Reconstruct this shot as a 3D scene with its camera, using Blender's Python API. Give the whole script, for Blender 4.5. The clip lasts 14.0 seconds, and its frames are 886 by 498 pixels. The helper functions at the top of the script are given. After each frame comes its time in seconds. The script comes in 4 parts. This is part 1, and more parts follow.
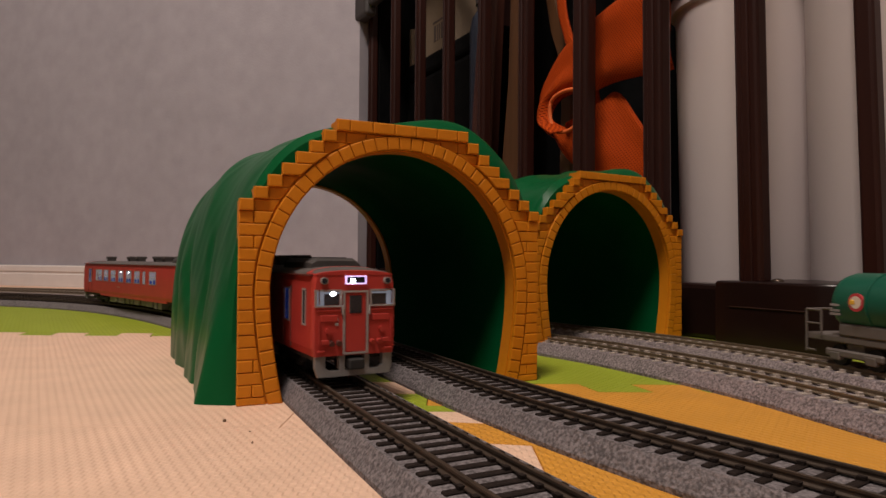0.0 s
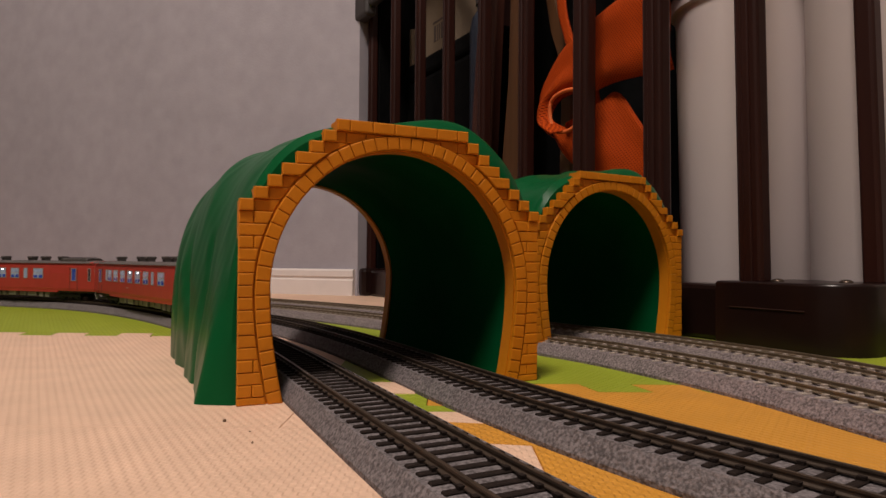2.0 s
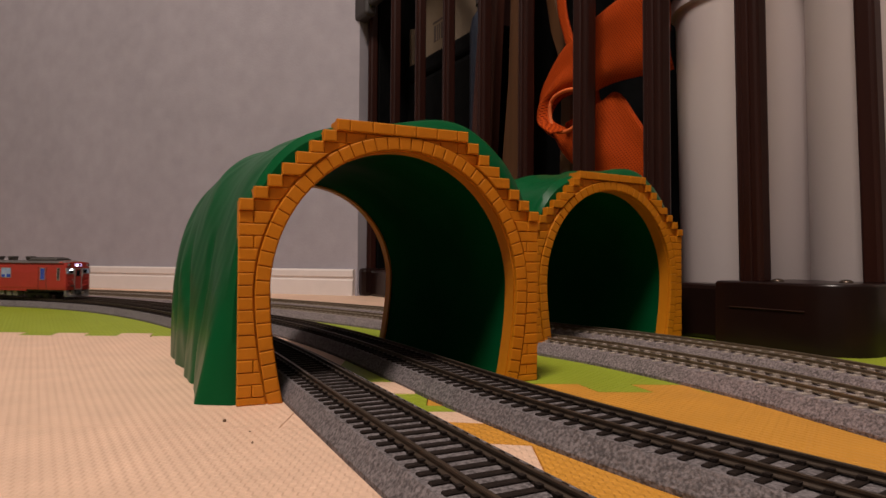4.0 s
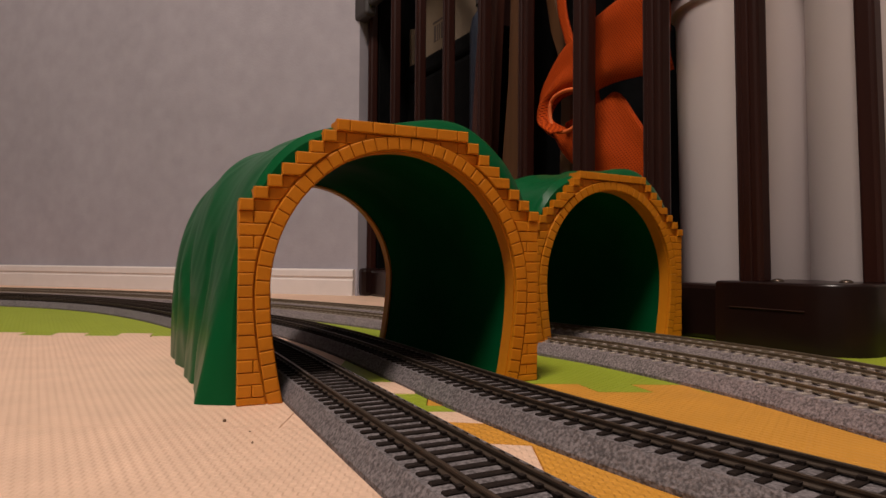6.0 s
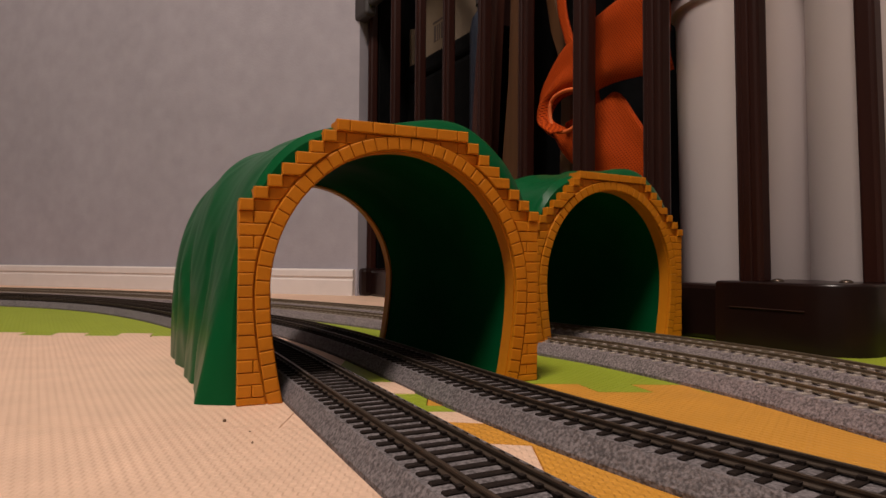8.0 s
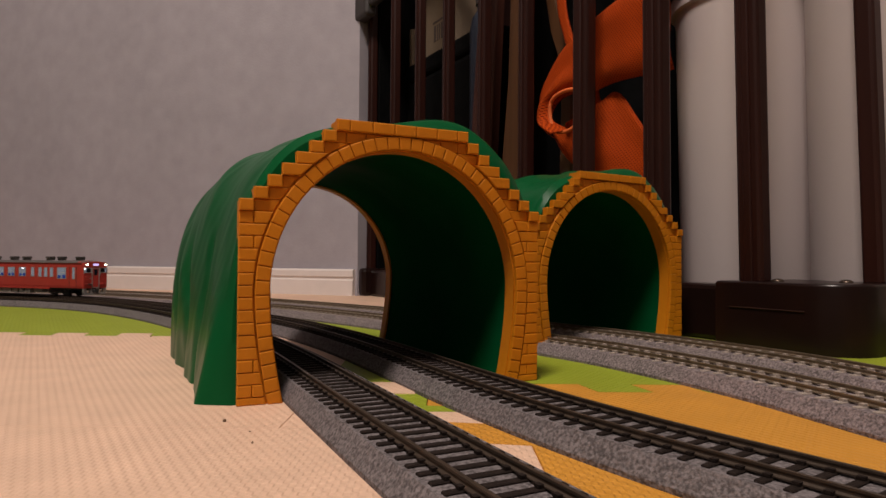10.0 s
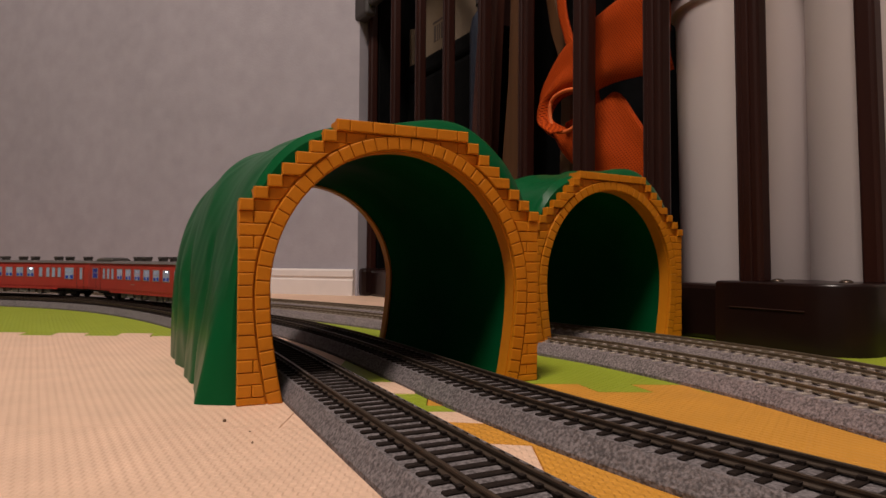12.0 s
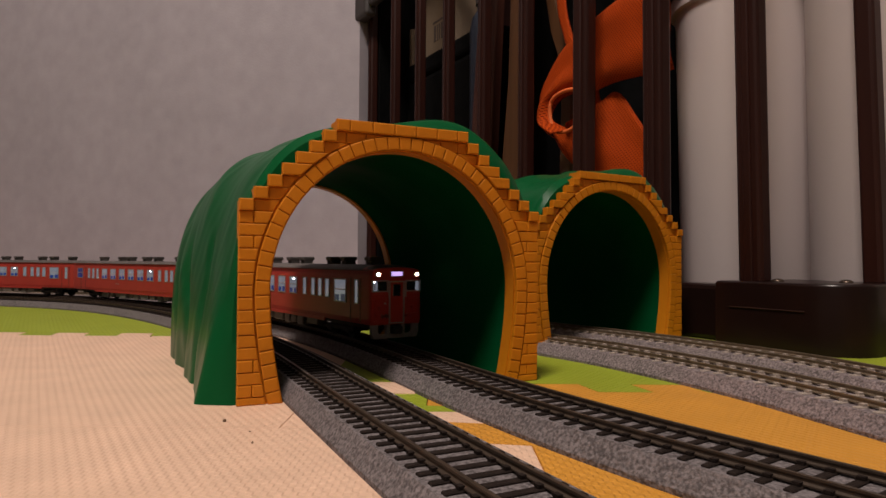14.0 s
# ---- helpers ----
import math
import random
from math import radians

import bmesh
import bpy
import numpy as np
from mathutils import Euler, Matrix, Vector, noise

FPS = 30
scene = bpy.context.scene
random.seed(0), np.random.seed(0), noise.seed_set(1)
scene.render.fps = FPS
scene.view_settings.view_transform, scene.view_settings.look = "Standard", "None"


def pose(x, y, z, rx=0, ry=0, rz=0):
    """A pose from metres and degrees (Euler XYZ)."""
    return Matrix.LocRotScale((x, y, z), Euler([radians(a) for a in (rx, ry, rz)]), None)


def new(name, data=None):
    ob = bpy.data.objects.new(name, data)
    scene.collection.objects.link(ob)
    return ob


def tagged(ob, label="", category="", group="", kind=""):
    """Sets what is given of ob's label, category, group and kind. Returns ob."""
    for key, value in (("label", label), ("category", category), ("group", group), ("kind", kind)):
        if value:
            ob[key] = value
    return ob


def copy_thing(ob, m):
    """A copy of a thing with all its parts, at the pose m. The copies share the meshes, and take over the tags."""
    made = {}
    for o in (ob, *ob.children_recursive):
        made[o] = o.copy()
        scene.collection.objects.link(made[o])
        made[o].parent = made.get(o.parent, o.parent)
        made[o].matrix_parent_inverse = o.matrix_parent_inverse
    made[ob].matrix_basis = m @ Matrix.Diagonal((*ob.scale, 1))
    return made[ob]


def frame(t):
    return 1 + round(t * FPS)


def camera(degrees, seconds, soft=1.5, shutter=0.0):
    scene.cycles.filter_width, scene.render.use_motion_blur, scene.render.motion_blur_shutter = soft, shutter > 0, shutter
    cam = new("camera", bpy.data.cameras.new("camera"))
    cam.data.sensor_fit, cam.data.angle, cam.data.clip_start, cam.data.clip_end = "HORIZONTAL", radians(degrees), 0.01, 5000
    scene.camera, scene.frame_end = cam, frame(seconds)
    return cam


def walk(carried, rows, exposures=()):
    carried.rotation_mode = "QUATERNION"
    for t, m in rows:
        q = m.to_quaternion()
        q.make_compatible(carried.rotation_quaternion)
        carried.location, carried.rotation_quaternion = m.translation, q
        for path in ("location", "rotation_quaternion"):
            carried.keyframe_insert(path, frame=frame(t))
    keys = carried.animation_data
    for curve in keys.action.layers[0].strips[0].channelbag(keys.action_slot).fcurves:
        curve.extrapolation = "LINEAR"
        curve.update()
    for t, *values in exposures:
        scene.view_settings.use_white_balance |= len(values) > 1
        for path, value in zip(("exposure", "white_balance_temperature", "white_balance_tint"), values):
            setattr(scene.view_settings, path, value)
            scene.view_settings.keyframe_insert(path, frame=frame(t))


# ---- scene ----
cam = camera(69.99, 14.0, soft=1.5, shutter=0.4)
CAM = Matrix.Translation((0, 0, 0.0620)) @ Matrix.Rotation(radians(90 + 1.09), 4, "X") @ Matrix.Rotation(radians(0.40), 4, "Z")
walk(cam, [(0, CAM), (14, CAM)])

# ---- light ----
world = bpy.data.worlds.new("world")
scene.world = world
world.use_nodes = True
world.node_tree.nodes["Background"].inputs[0].default_value = (1.0, 0.86, 0.76, 1)
world.node_tree.nodes["Background"].inputs[1].default_value = 0.01


def round_lamp(name, place, radius, power, colour):
    data = bpy.data.lights.new(name, "POINT")
    data.shadow_soft_size, data.energy, data.color = radius, power, colour
    ob = new(name, data)
    ob.matrix_world = Matrix.Translation(place)
    return ob


round_lamp("ceiling_lamp", (-0.34, -0.47, 2.08), 0.24, 160, (1.0, 0.868, 0.775))
scene.view_settings.exposure = 0.0


# ---- materials ----
def material(name, colour, rough=0.5, metal=0.0, var=0.15, scale=60.0, bump=0.0, bump_scale=300.0, coat=0.0, glow=0.0, glow_colour=None, detail=4.0, hue=None, spec=0.5):
    """Base colour broken up by noise at two scales, with an optional fine relief."""
    m = bpy.data.materials.new(name)
    m.use_nodes = True
    t = m.node_tree
    b = t.nodes["Principled BSDF"]
    b.inputs["Roughness"].default_value, b.inputs["Metallic"].default_value = rough, metal
    b.inputs["Coat Weight"].default_value = coat
    b.inputs["Specular IOR Level"].default_value = spec
    co = t.nodes.new("ShaderNodeTexCoord")
    n1, n2 = t.nodes.new("ShaderNodeTexNoise"), t.nodes.new("ShaderNodeTexNoise")
    n1.inputs["Scale"].default_value, n1.inputs["Detail"].default_value = scale, detail
    n2.inputs["Scale"].default_value, n2.inputs["Detail"].default_value = scale * 0.13, 3
    for n in (n1, n2):
        t.links.new(co.outputs["Object"], n.inputs["Vector"])
    mix = t.nodes.new("ShaderNodeMath")
    mix.operation = "MULTIPLY_ADD"
    t.links.new(n1.outputs["Fac"], mix.inputs[0])
    mix.inputs[1].default_value = 0.55
    half = t.nodes.new("ShaderNodeMath")
    half.operation = "MULTIPLY"
    half.inputs[1].default_value = 0.45
    t.links.new(n2.outputs["Fac"], half.inputs[0])
    t.links.new(half.outputs[0], mix.inputs[2])
    ramp = t.nodes.new("ShaderNodeValToRGB")
    ramp.color_ramp.elements[0].position, ramp.color_ramp.elements[1].position = 0.3, 0.7
    lo = [c * (1 - var) for c in colour] if hue is None else hue
    hi = [min(1, c * (1 + var)) for c in colour]
    ramp.color_ramp.elements[0].color, ramp.color_ramp.elements[1].color = (*lo, 1), (*hi, 1)
    t.links.new(mix.outputs[0], ramp.inputs[0])
    t.links.new(ramp.outputs[0], b.inputs["Base Color"])
    if bump:
        n3 = t.nodes.new("ShaderNodeTexNoise")
        n3.inputs["Scale"].default_value, n3.inputs["Detail"].default_value = bump_scale, 5
        t.links.new(co.outputs["Object"], n3.inputs["Vector"])
        bp = t.nodes.new("ShaderNodeBump")
        bp.inputs["Strength"].default_value, bp.inputs["Distance"].default_value = min(1, bump), 0.001
        t.links.new(n3.outputs["Fac"], bp.inputs["Height"])
        t.links.new(bp.outputs[0], b.inputs["Normal"])
    if glow:
        b.inputs["Emission Color"].default_value = (*(glow_colour or colour), 1)
        b.inputs["Emission Strength"].default_value = glow
    return m


def foam_material(name, colour, relief=0.00030, along=0.0040, across=0.0062):
    """Play-mat foam: a basket-weave relief of raised and sunk cells, and faint soiling."""
    m = material(name, colour, rough=0.60, var=0.09, scale=45)
    t = m.node_tree
    b = t.nodes["Principled BSDF"]
    co, xyz = t.nodes.new("ShaderNodeTexCoord"), t.nodes.new("ShaderNodeSeparateXYZ")
    t.links.new(co.outputs["Object"], xyz.inputs[0])
    waves = []
    for axis, period in (("X", along), ("Y", across)):
        k, w = t.nodes.new("ShaderNodeMath"), t.nodes.new("ShaderNodeMath")
        k.operation, w.operation = "MULTIPLY", "SINE"
        k.inputs[1].default_value = 2 * math.pi / period
        t.links.new(xyz.outputs[axis], k.inputs[0])
        t.links.new(k.outputs[0], w.inputs[0])
        waves.append(w)
    both = t.nodes.new("ShaderNodeMath")
    both.operation = "MULTIPLY"
    t.links.new(waves[0].outputs[0], both.inputs[0])
    t.links.new(waves[1].outputs[0], both.inputs[1])
    cell = t.nodes.new("ShaderNodeMapRange")
    cell.interpolation_type = "SMOOTHSTEP"
    cell.inputs["From Min"].default_value, cell.inputs["From Max"].default_value = -0.45, 0.45
    t.links.new(both.outputs[0], cell.inputs["Value"])
    bp = t.nodes.new("ShaderNodeBump")
    bp.inputs["Strength"].default_value, bp.inputs["Distance"].default_value = 1.0, relief
    t.links.new(cell.outputs[0], bp.inputs["Height"])
    t.links.new(bp.outputs[0], b.inputs["Normal"])
    return m


def ballast_material(name, colour):
    """Moulded grit: speckled grey with a rough relief."""
    m = material(name, colour, rough=0.85, var=0.46, scale=850, bump=1.0, bump_scale=700, detail=2, spec=0.25)
    for n in m.node_tree.nodes:
        if n.bl_idname == "ShaderNodeValToRGB":
            n.color_ramp.elements[0].position, n.color_ramp.elements[1].position = 0.235, 0.405
        if n.bl_idname == "ShaderNodeMath" and n.operation == "MULTIPLY":
            n.inputs[1].default_value = 0.09
    return m


def mesh_cloth_material(name, colour):
    """Perforated sports fabric: rows of small dark holes over a woven relief."""
    m = material(name, colour, rough=0.75, var=0.14, scale=40, spec=0.1)
    t = m.node_tree
    b = t.nodes["Principled BSDF"]
    co = t.nodes.new("ShaderNodeTexCoord")
    v = t.nodes.new("ShaderNodeTexVoronoi")
    v.inputs["Scale"].default_value, v.inputs["Randomness"].default_value = 1.0, 0.0
    mp = t.nodes.new("ShaderNodeMapping")
    mp.inputs["Scale"].default_value = (300, 390, 1)
    mp.inputs["Rotation"].default_value = (0, 0, 0.6)
    t.links.new(co.outputs["UV"], mp.inputs["Vector"])
    t.links.new(mp.outputs[0], v.inputs["Vector"])
    ramp = t.nodes.new("ShaderNodeValToRGB")
    ramp.color_ramp.elements[0].position, ramp.color_ramp.elements[1].position = 0.22, 0.38
    ramp.color_ramp.elements[0].color, ramp.color_ramp.elements[1].color = (0, 0, 0, 1), (1, 1, 1, 1)
    t.links.new(v.outputs["Distance"], ramp.inputs[0])
    old = b.inputs["Base Color"].links[0].from_socket
    mul = t.nodes.new("ShaderNodeMix")
    mul.data_type = "RGBA"
    t.links.new(ramp.outputs[0], mul.inputs["Factor"])
    mul.inputs[6].default_value = (colour[0] * 0.52, colour[1] * 0.42, colour[2] * 0.42, 1)
    t.links.new(old, mul.inputs[7])
    t.links.new(mul.outputs[2], b.inputs["Base Color"])
    bp = t.nodes.new("ShaderNodeBump")
    bp.inputs["Strength"].default_value, bp.inputs["Distance"].default_value = 0.8, 0.0012
    t.links.new(ramp.outputs[0], bp.inputs["Height"])
    t.links.new(bp.outputs[0], b.inputs["Normal"])
    return m


def wood_material(name, colour, rough=0.35, coat=0.3):
    """Lacquered wood with the grain along z."""
    m = material(name, colour, rough=rough, var=0.3, scale=70, coat=coat, spec=0.25)
    t = m.node_tree
    co = t.nodes.new("ShaderNodeTexCoord")
    mp = t.nodes.new("ShaderNodeMapping")
    mp.inputs["Scale"].default_value = (1, 1, 0.06)
    t.links.new(co.outputs["Object"], mp.inputs["Vector"])
    for n in t.nodes:
        if n.bl_idname == "ShaderNodeTexNoise":
            t.links.new(mp.outputs[0], n.inputs["Vector"])
    return m


M = {
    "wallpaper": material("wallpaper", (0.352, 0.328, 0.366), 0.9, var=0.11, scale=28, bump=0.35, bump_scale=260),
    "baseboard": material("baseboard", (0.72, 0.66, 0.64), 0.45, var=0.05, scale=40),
    # unseen walls and ceiling, coloured dark to hold down the bounced light
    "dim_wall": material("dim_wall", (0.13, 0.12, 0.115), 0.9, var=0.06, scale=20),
    "beige": foam_material("beige_foam", (0.74, 0.50, 0.36)),
    "lime": foam_material("lime_foam", (0.27, 0.33, 0.016), 0.00028),
    "orange_mat": foam_material("orange_foam", (0.60, 0.27, 0.03), 0.00038),
    "subfloor": wood_material("floor_boards", (0.35, 0.2, 0.1)),
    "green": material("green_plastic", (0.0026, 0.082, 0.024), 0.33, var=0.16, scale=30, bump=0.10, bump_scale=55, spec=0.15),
    # the hill's plastic again, with the bore's shade put into the colour
    "green_inside": material("green_plastic_shaded", (0.0016, 0.056, 0.018), 0.34, var=0.15, scale=30, bump=0.05, bump_scale=60, spec=0.01),
    "brick": material("orange_plastic", (0.56, 0.188, 0.005), 0.50, var=0.08, scale=120, bump=0.2, bump_scale=420, spec=0.3),
    "ballast": ballast_material("dark_ballast", (0.150, 0.132, 0.136)),
    "ballast2": ballast_material("light_ballast", (0.20, 0.165, 0.17)),
    "sleeper": material("dark_sleeper", (0.018, 0.012, 0.010), 0.8, var=0.35, scale=500, bump=0.5, bump_scale=900, spec=0.15),
    "sleeper2": material("concrete_sleeper", (0.36, 0.30, 0.26), 0.85, var=0.2, scale=400),
    "rail": material("rail_brown", (0.055, 0.038, 0.027), 0.5, metal=0.2, var=0.3, scale=200),
    "rail2": material("rail_nickel", (0.21, 0.16, 0.11), 0.42, metal=0.5, var=0.25, scale=200),
    "dark_wood": wood_material("dark_wood", (0.025, 0.0072, 0.0052), 0.38, 0.04),
    "base_wood": material("base_lacquer", (0.012, 0.0048, 0.004), 0.30, var=0.25, scale=30, coat=0.08, spec=0.25),
    # near-black for the pieces that stand in for shade inside the rack
    "black": material("shade_black", (0.0055, 0.0055, 0.006), 0.95, var=0.4, scale=60, spec=0.05),
    "navy": material("navy_plastic", (0.010, 0.014, 0.025), 0.4, var=0.3, scale=40),
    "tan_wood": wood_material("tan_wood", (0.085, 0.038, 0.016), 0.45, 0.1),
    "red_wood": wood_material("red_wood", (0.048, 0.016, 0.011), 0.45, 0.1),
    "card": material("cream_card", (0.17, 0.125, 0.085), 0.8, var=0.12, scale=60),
    "ink": material("dark_print", (0.07, 0.05, 0.045), 0.8),
    "cloth": mesh_cloth_material("orange_mesh", (0.45, 0.056, 0.004)),
    "cloth_trim": material("orange_binding", (0.75, 0.15, 0.03), 0.75, var=0.15, scale=200, bump=0.6, bump_scale=900),
    "white": material("white_plastic", (0.57, 0.50, 0.495), 0.42, var=0.03, scale=10),
    "grey_plastic": material("grey_plastic", (0.03, 0.026, 0.026), 0.5, var=0.15),
    "screw": material("screw_metal", (0.09, 0.065, 0.05), 0.35, metal=0.8),
    "crumb": material("crumb", (0.16, 0.10, 0.06), 0.9),
    "red": material("red_paint", (0.38, 0.038, 0.030), 0.38, var=0.10, scale=90, spec=0.3),
    "roof": material("roof_grey", (0.10, 0.085, 0.08), 0.65, var=0.2, scale=120),
    "vent": material("vent_grey", (0.055, 0.048, 0.046), 0.6, var=0.2, scale=150),
    "under": material("underframe_black", (0.012, 0.011, 0.011), 0.7, var=0.3, scale=200),
    "tank_grey": material("underfloor_grey", (0.15, 0.14, 0.12), 0.6, var=0.25, scale=200),
    "skirt": material("pilot_grey", (0.19, 0.18, 0.175), 0.5, var=0.12, scale=200),
    "trim": material("grey_trim", (0.33, 0.30, 0.295), 0.4, metal=0.3, var=0.1),
    "window": material("lit_window", (0.11, 0.125, 0.16), 0.10, var=0.8, scale=200, glow=0.16, glow_colour=(0.72, 0.78, 0.95), coat=0.5),
    "window_blue": material("blue_window", (0.02, 0.05, 0.28), 0.15, var=0.3, scale=160, glow=0.05, glow_colour=(0.05, 0.12, 0.7), coat=0.5),
    "dark_glass": material("dark_glass", (0.012, 0.014, 0.022), 0.08, var=0.2, coat=0.6),
    "led": material("led_white", (1, 1, 1), 0.3, glow=22, glow_colour=(0.86, 0.92, 1.0)),
    "led_soft": material("led_soft", (1, 1, 1), 0.3, glow=3.5, glow_colour=(0.86, 0.92, 1.0)),
    "lamp_warm": material("lamp_warm", (1, 0.9, 0.75), 0.3, glow=16, glow_colour=(1.0, 0.86, 0.62)),
    "sign": material("lit_sign", (0.9, 0.85, 1), 0.3, glow=1.0, glow_colour=(0.66, 0.46, 1.0)),
    "frame_dark": material("window_rubber", (0.10, 0.03, 0.025), 0.5),
    "tank_green": material("tank_green", (0.005, 0.090, 0.053), 0.4, var=0.12, scale=80),
    "tank_frame": material("wagon_grey", (0.12, 0.10, 0.09), 0.6, var=0.2, scale=200),
    "logo_red": material("logo_red", (0.5, 0.04, 0.05), 0.5),
    "logo_cream": material("logo_cream", (0.7, 0.6, 0.5), 0.5),
    "logo_yellow": material("logo_yellow", (0.7, 0.4, 0.03), 0.5),
}

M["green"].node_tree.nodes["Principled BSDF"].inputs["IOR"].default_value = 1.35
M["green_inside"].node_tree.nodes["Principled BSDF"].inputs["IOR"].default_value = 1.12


# ---- mesh helpers ----
def part(name, bm, mat, parent=None, label="", smooth=False, kind=""):
    me = bpy.data.meshes.new(name)
    bm.normal_update()
    bm.to_mesh(me)
    bm.free()
    me.materials.append(M[mat])
    if smooth:
        for p in me.polygons:
            p.use_smooth = True
    ob = new(name, me)
    ob.parent = parent
    return tagged(ob, label=label, kind=kind)


def share(name, ob, parent, m):
    """Another piece on the same mesh."""
    o = new(name, ob.data)
    o.parent = parent
    o.matrix_basis = m
    return o


def empty(name, label, category, m=None, group="", kind=""):
    ob = new(name)
    ob.empty_display_size = 0.02
    if m is not None:
        ob.matrix_basis = m
    return tagged(ob, label, category, group, kind)


def box(bm, lo, hi, bevel=0.0, m=None, segments=2):
    v = [bm.verts.new((x, y, z)) for z in (lo[2], hi[2]) for y in (lo[1], hi[1]) for x in (lo[0], hi[0])]
    f = [bm.faces.new([v[i] for i in q]) for q in ((0, 2, 3, 1), (4, 5, 7, 6), (0, 1, 5, 4), (2, 6, 7, 3), (0, 4, 6, 2), (1, 3, 7, 5))]
    made = list(v)
    if bevel:
        r = bmesh.ops.bevel(bm, geom=list({e for q in f for e in q.edges}), offset=bevel, segments=segments, affect="EDGES", profile=0.5)
        made = list({w for q in r["faces"] for w in q.verts} | {w for w in v if w.is_valid})
    if m is not None:
        bmesh.ops.transform(bm, matrix=m, verts=made)
    return made


def cyl(bm, p, q, r, r2=None, n=14):
    p, q = Vector(p), Vector(q)
    m = Matrix.Translation((p + q) / 2) @ (q - p).to_track_quat("Z", "Y").to_matrix().to_4x4()
    return bmesh.ops.create_cone(bm, cap_ends=True, segments=n, radius1=r, radius2=r if r2 is None else r2, depth=(q - p).length, matrix=m)["verts"]


def prism(bm, outline, axis_lo, axis_hi, place):
    """An outline of (a, b) pushed from axis_lo to axis_hi; place maps (a, b, c) to xyz."""
    lo = [bm.verts.new(place(a, b, axis_lo)) for a, b in outline]
    hi = [bm.verts.new(place(a, b, axis_hi)) for a, b in outline]
    bm.faces.new(lo)
    bm.faces.new(hi[::-1])
    for i in range(len(lo)):
        j = (i + 1) % len(lo)
        bm.faces.new((lo[i], hi[i], hi[j], lo[j]))
    bmesh.ops.recalc_face_normals(bm, faces=bm.faces[:])


def solid(lo, hi, bevel=0.0, segments=2):
    bm = bmesh.new()
    box(bm, lo, hi, bevel, segments=segments)
    return bm


def inset(poly, d):
    """The outline drawn in by d along every edge."""
    n = len(poly)
    area = sum(poly[i][0] * poly[(i + 1) % n][1] - poly[(i + 1) % n][0] * poly[i][1] for i in range(n))
    turn = 1 if area > 0 else -1
    out = []
    for i in range(n):
        p, q, r = (Vector(poly[k % n]) for k in (i - 1, i, i + 1))
        a, b = (q - p).normalized(), (r - q).normalized()
        na, nb = Vector((-a.y, a.x)) * turn, Vector((-b.y, b.x)) * turn
        m = na + nb
        m = m / max(m.length_squared / 2, 0.35) if m.length > 1e-6 else na
        out.append(tuple(q + m * d))
    return out


# ---- room ----
def wall(name, a, b, height=2.35, thick=0.10, mat="wallpaper", z0=-0.012):
    """A wall from a to b on the floor plan, its inner face on that line, thick to the right of the way."""
    a, b = Vector(a), Vector(b)
    d = (b - a).normalized()
    n = Vector((d.y, -d.x)) * thick
    bm = bmesh.new()
    prism(bm, [tuple(a), tuple(b), tuple(b + n), tuple(a + n)], z0, height, lambda x, y, z: (x, y, z))
    ob = part(name, bm, mat)
    return tagged(ob, "room wall, mauve-grey wallpaper in view, darkened out of view", "wall", kind="structure")


RACK_O, RACK_D = Vector((0.257, 0.420)), Vector((-0.496, 0.868)).normalized()
RACK_N = Vector((RACK_D.y, -RACK_D.x))      # away from the tracks, into the rack
WALL_A, WALL_B = Vector((-2.0, 1.86)), Vector((-0.150, 1.112))
WALL_DIR = (WALL_B - WALL_A).normalized()
NOOK = RACK_O + RACK_D * 0.98 + RACK_N * 0.345
EAST = RACK_O - RACK_D * 1.25 + RACK_N * 0.345
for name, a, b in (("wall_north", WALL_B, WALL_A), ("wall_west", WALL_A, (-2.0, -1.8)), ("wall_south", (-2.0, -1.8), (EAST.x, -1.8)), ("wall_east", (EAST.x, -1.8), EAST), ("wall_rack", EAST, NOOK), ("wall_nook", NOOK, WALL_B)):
    # only the two walls in view get wallpaper; the rest are darkened
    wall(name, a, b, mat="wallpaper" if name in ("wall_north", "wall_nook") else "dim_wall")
bm = bmesh.new()
box(bm, (-2.2, -2.0, 2.35), (2.1, 2.2, 2.45))
tagged(part("ceiling", bm, "dim_wall"), "unseen ceiling, darkened to cut bounced light", "ceiling", kind="structure")
bm = bmesh.new()
box(bm, (-2.2, -2.0, -0.06), (2.1, 2.2, -0.0125))
tagged(part("floor", bm, "subfloor"), "brown wooden floor under the play mats", "floor", kind="structure")


def baseboard():
    """Skirting with a groove, along the wallpapered wall."""
    d, n = WALL_DIR, Vector((WALL_DIR.y, -WALL_DIR.x))
    rows = [(0, -0.012), (0.010, -0.012), (0.010, 0.0265), (0.0075, 0.0285), (0.0075, 0.0315), (0.010, 0.0335), (0.010, 0.0435), (0.007, 0.0465), (0, 0.0465)]
    bm = bmesh.new()
    prism(bm, rows, 0.02, (WALL_B - WALL_A).length - 0.004, lambda a, b, c: (*(WALL_A + d * c + n * a), b))
    return tagged(part("baseboard", bm, "baseboard"), "white painted skirting board with a groove", "baseboard", kind="structure")


baseboard()


# ---- foam play mats ----
TOOTH = 0.053


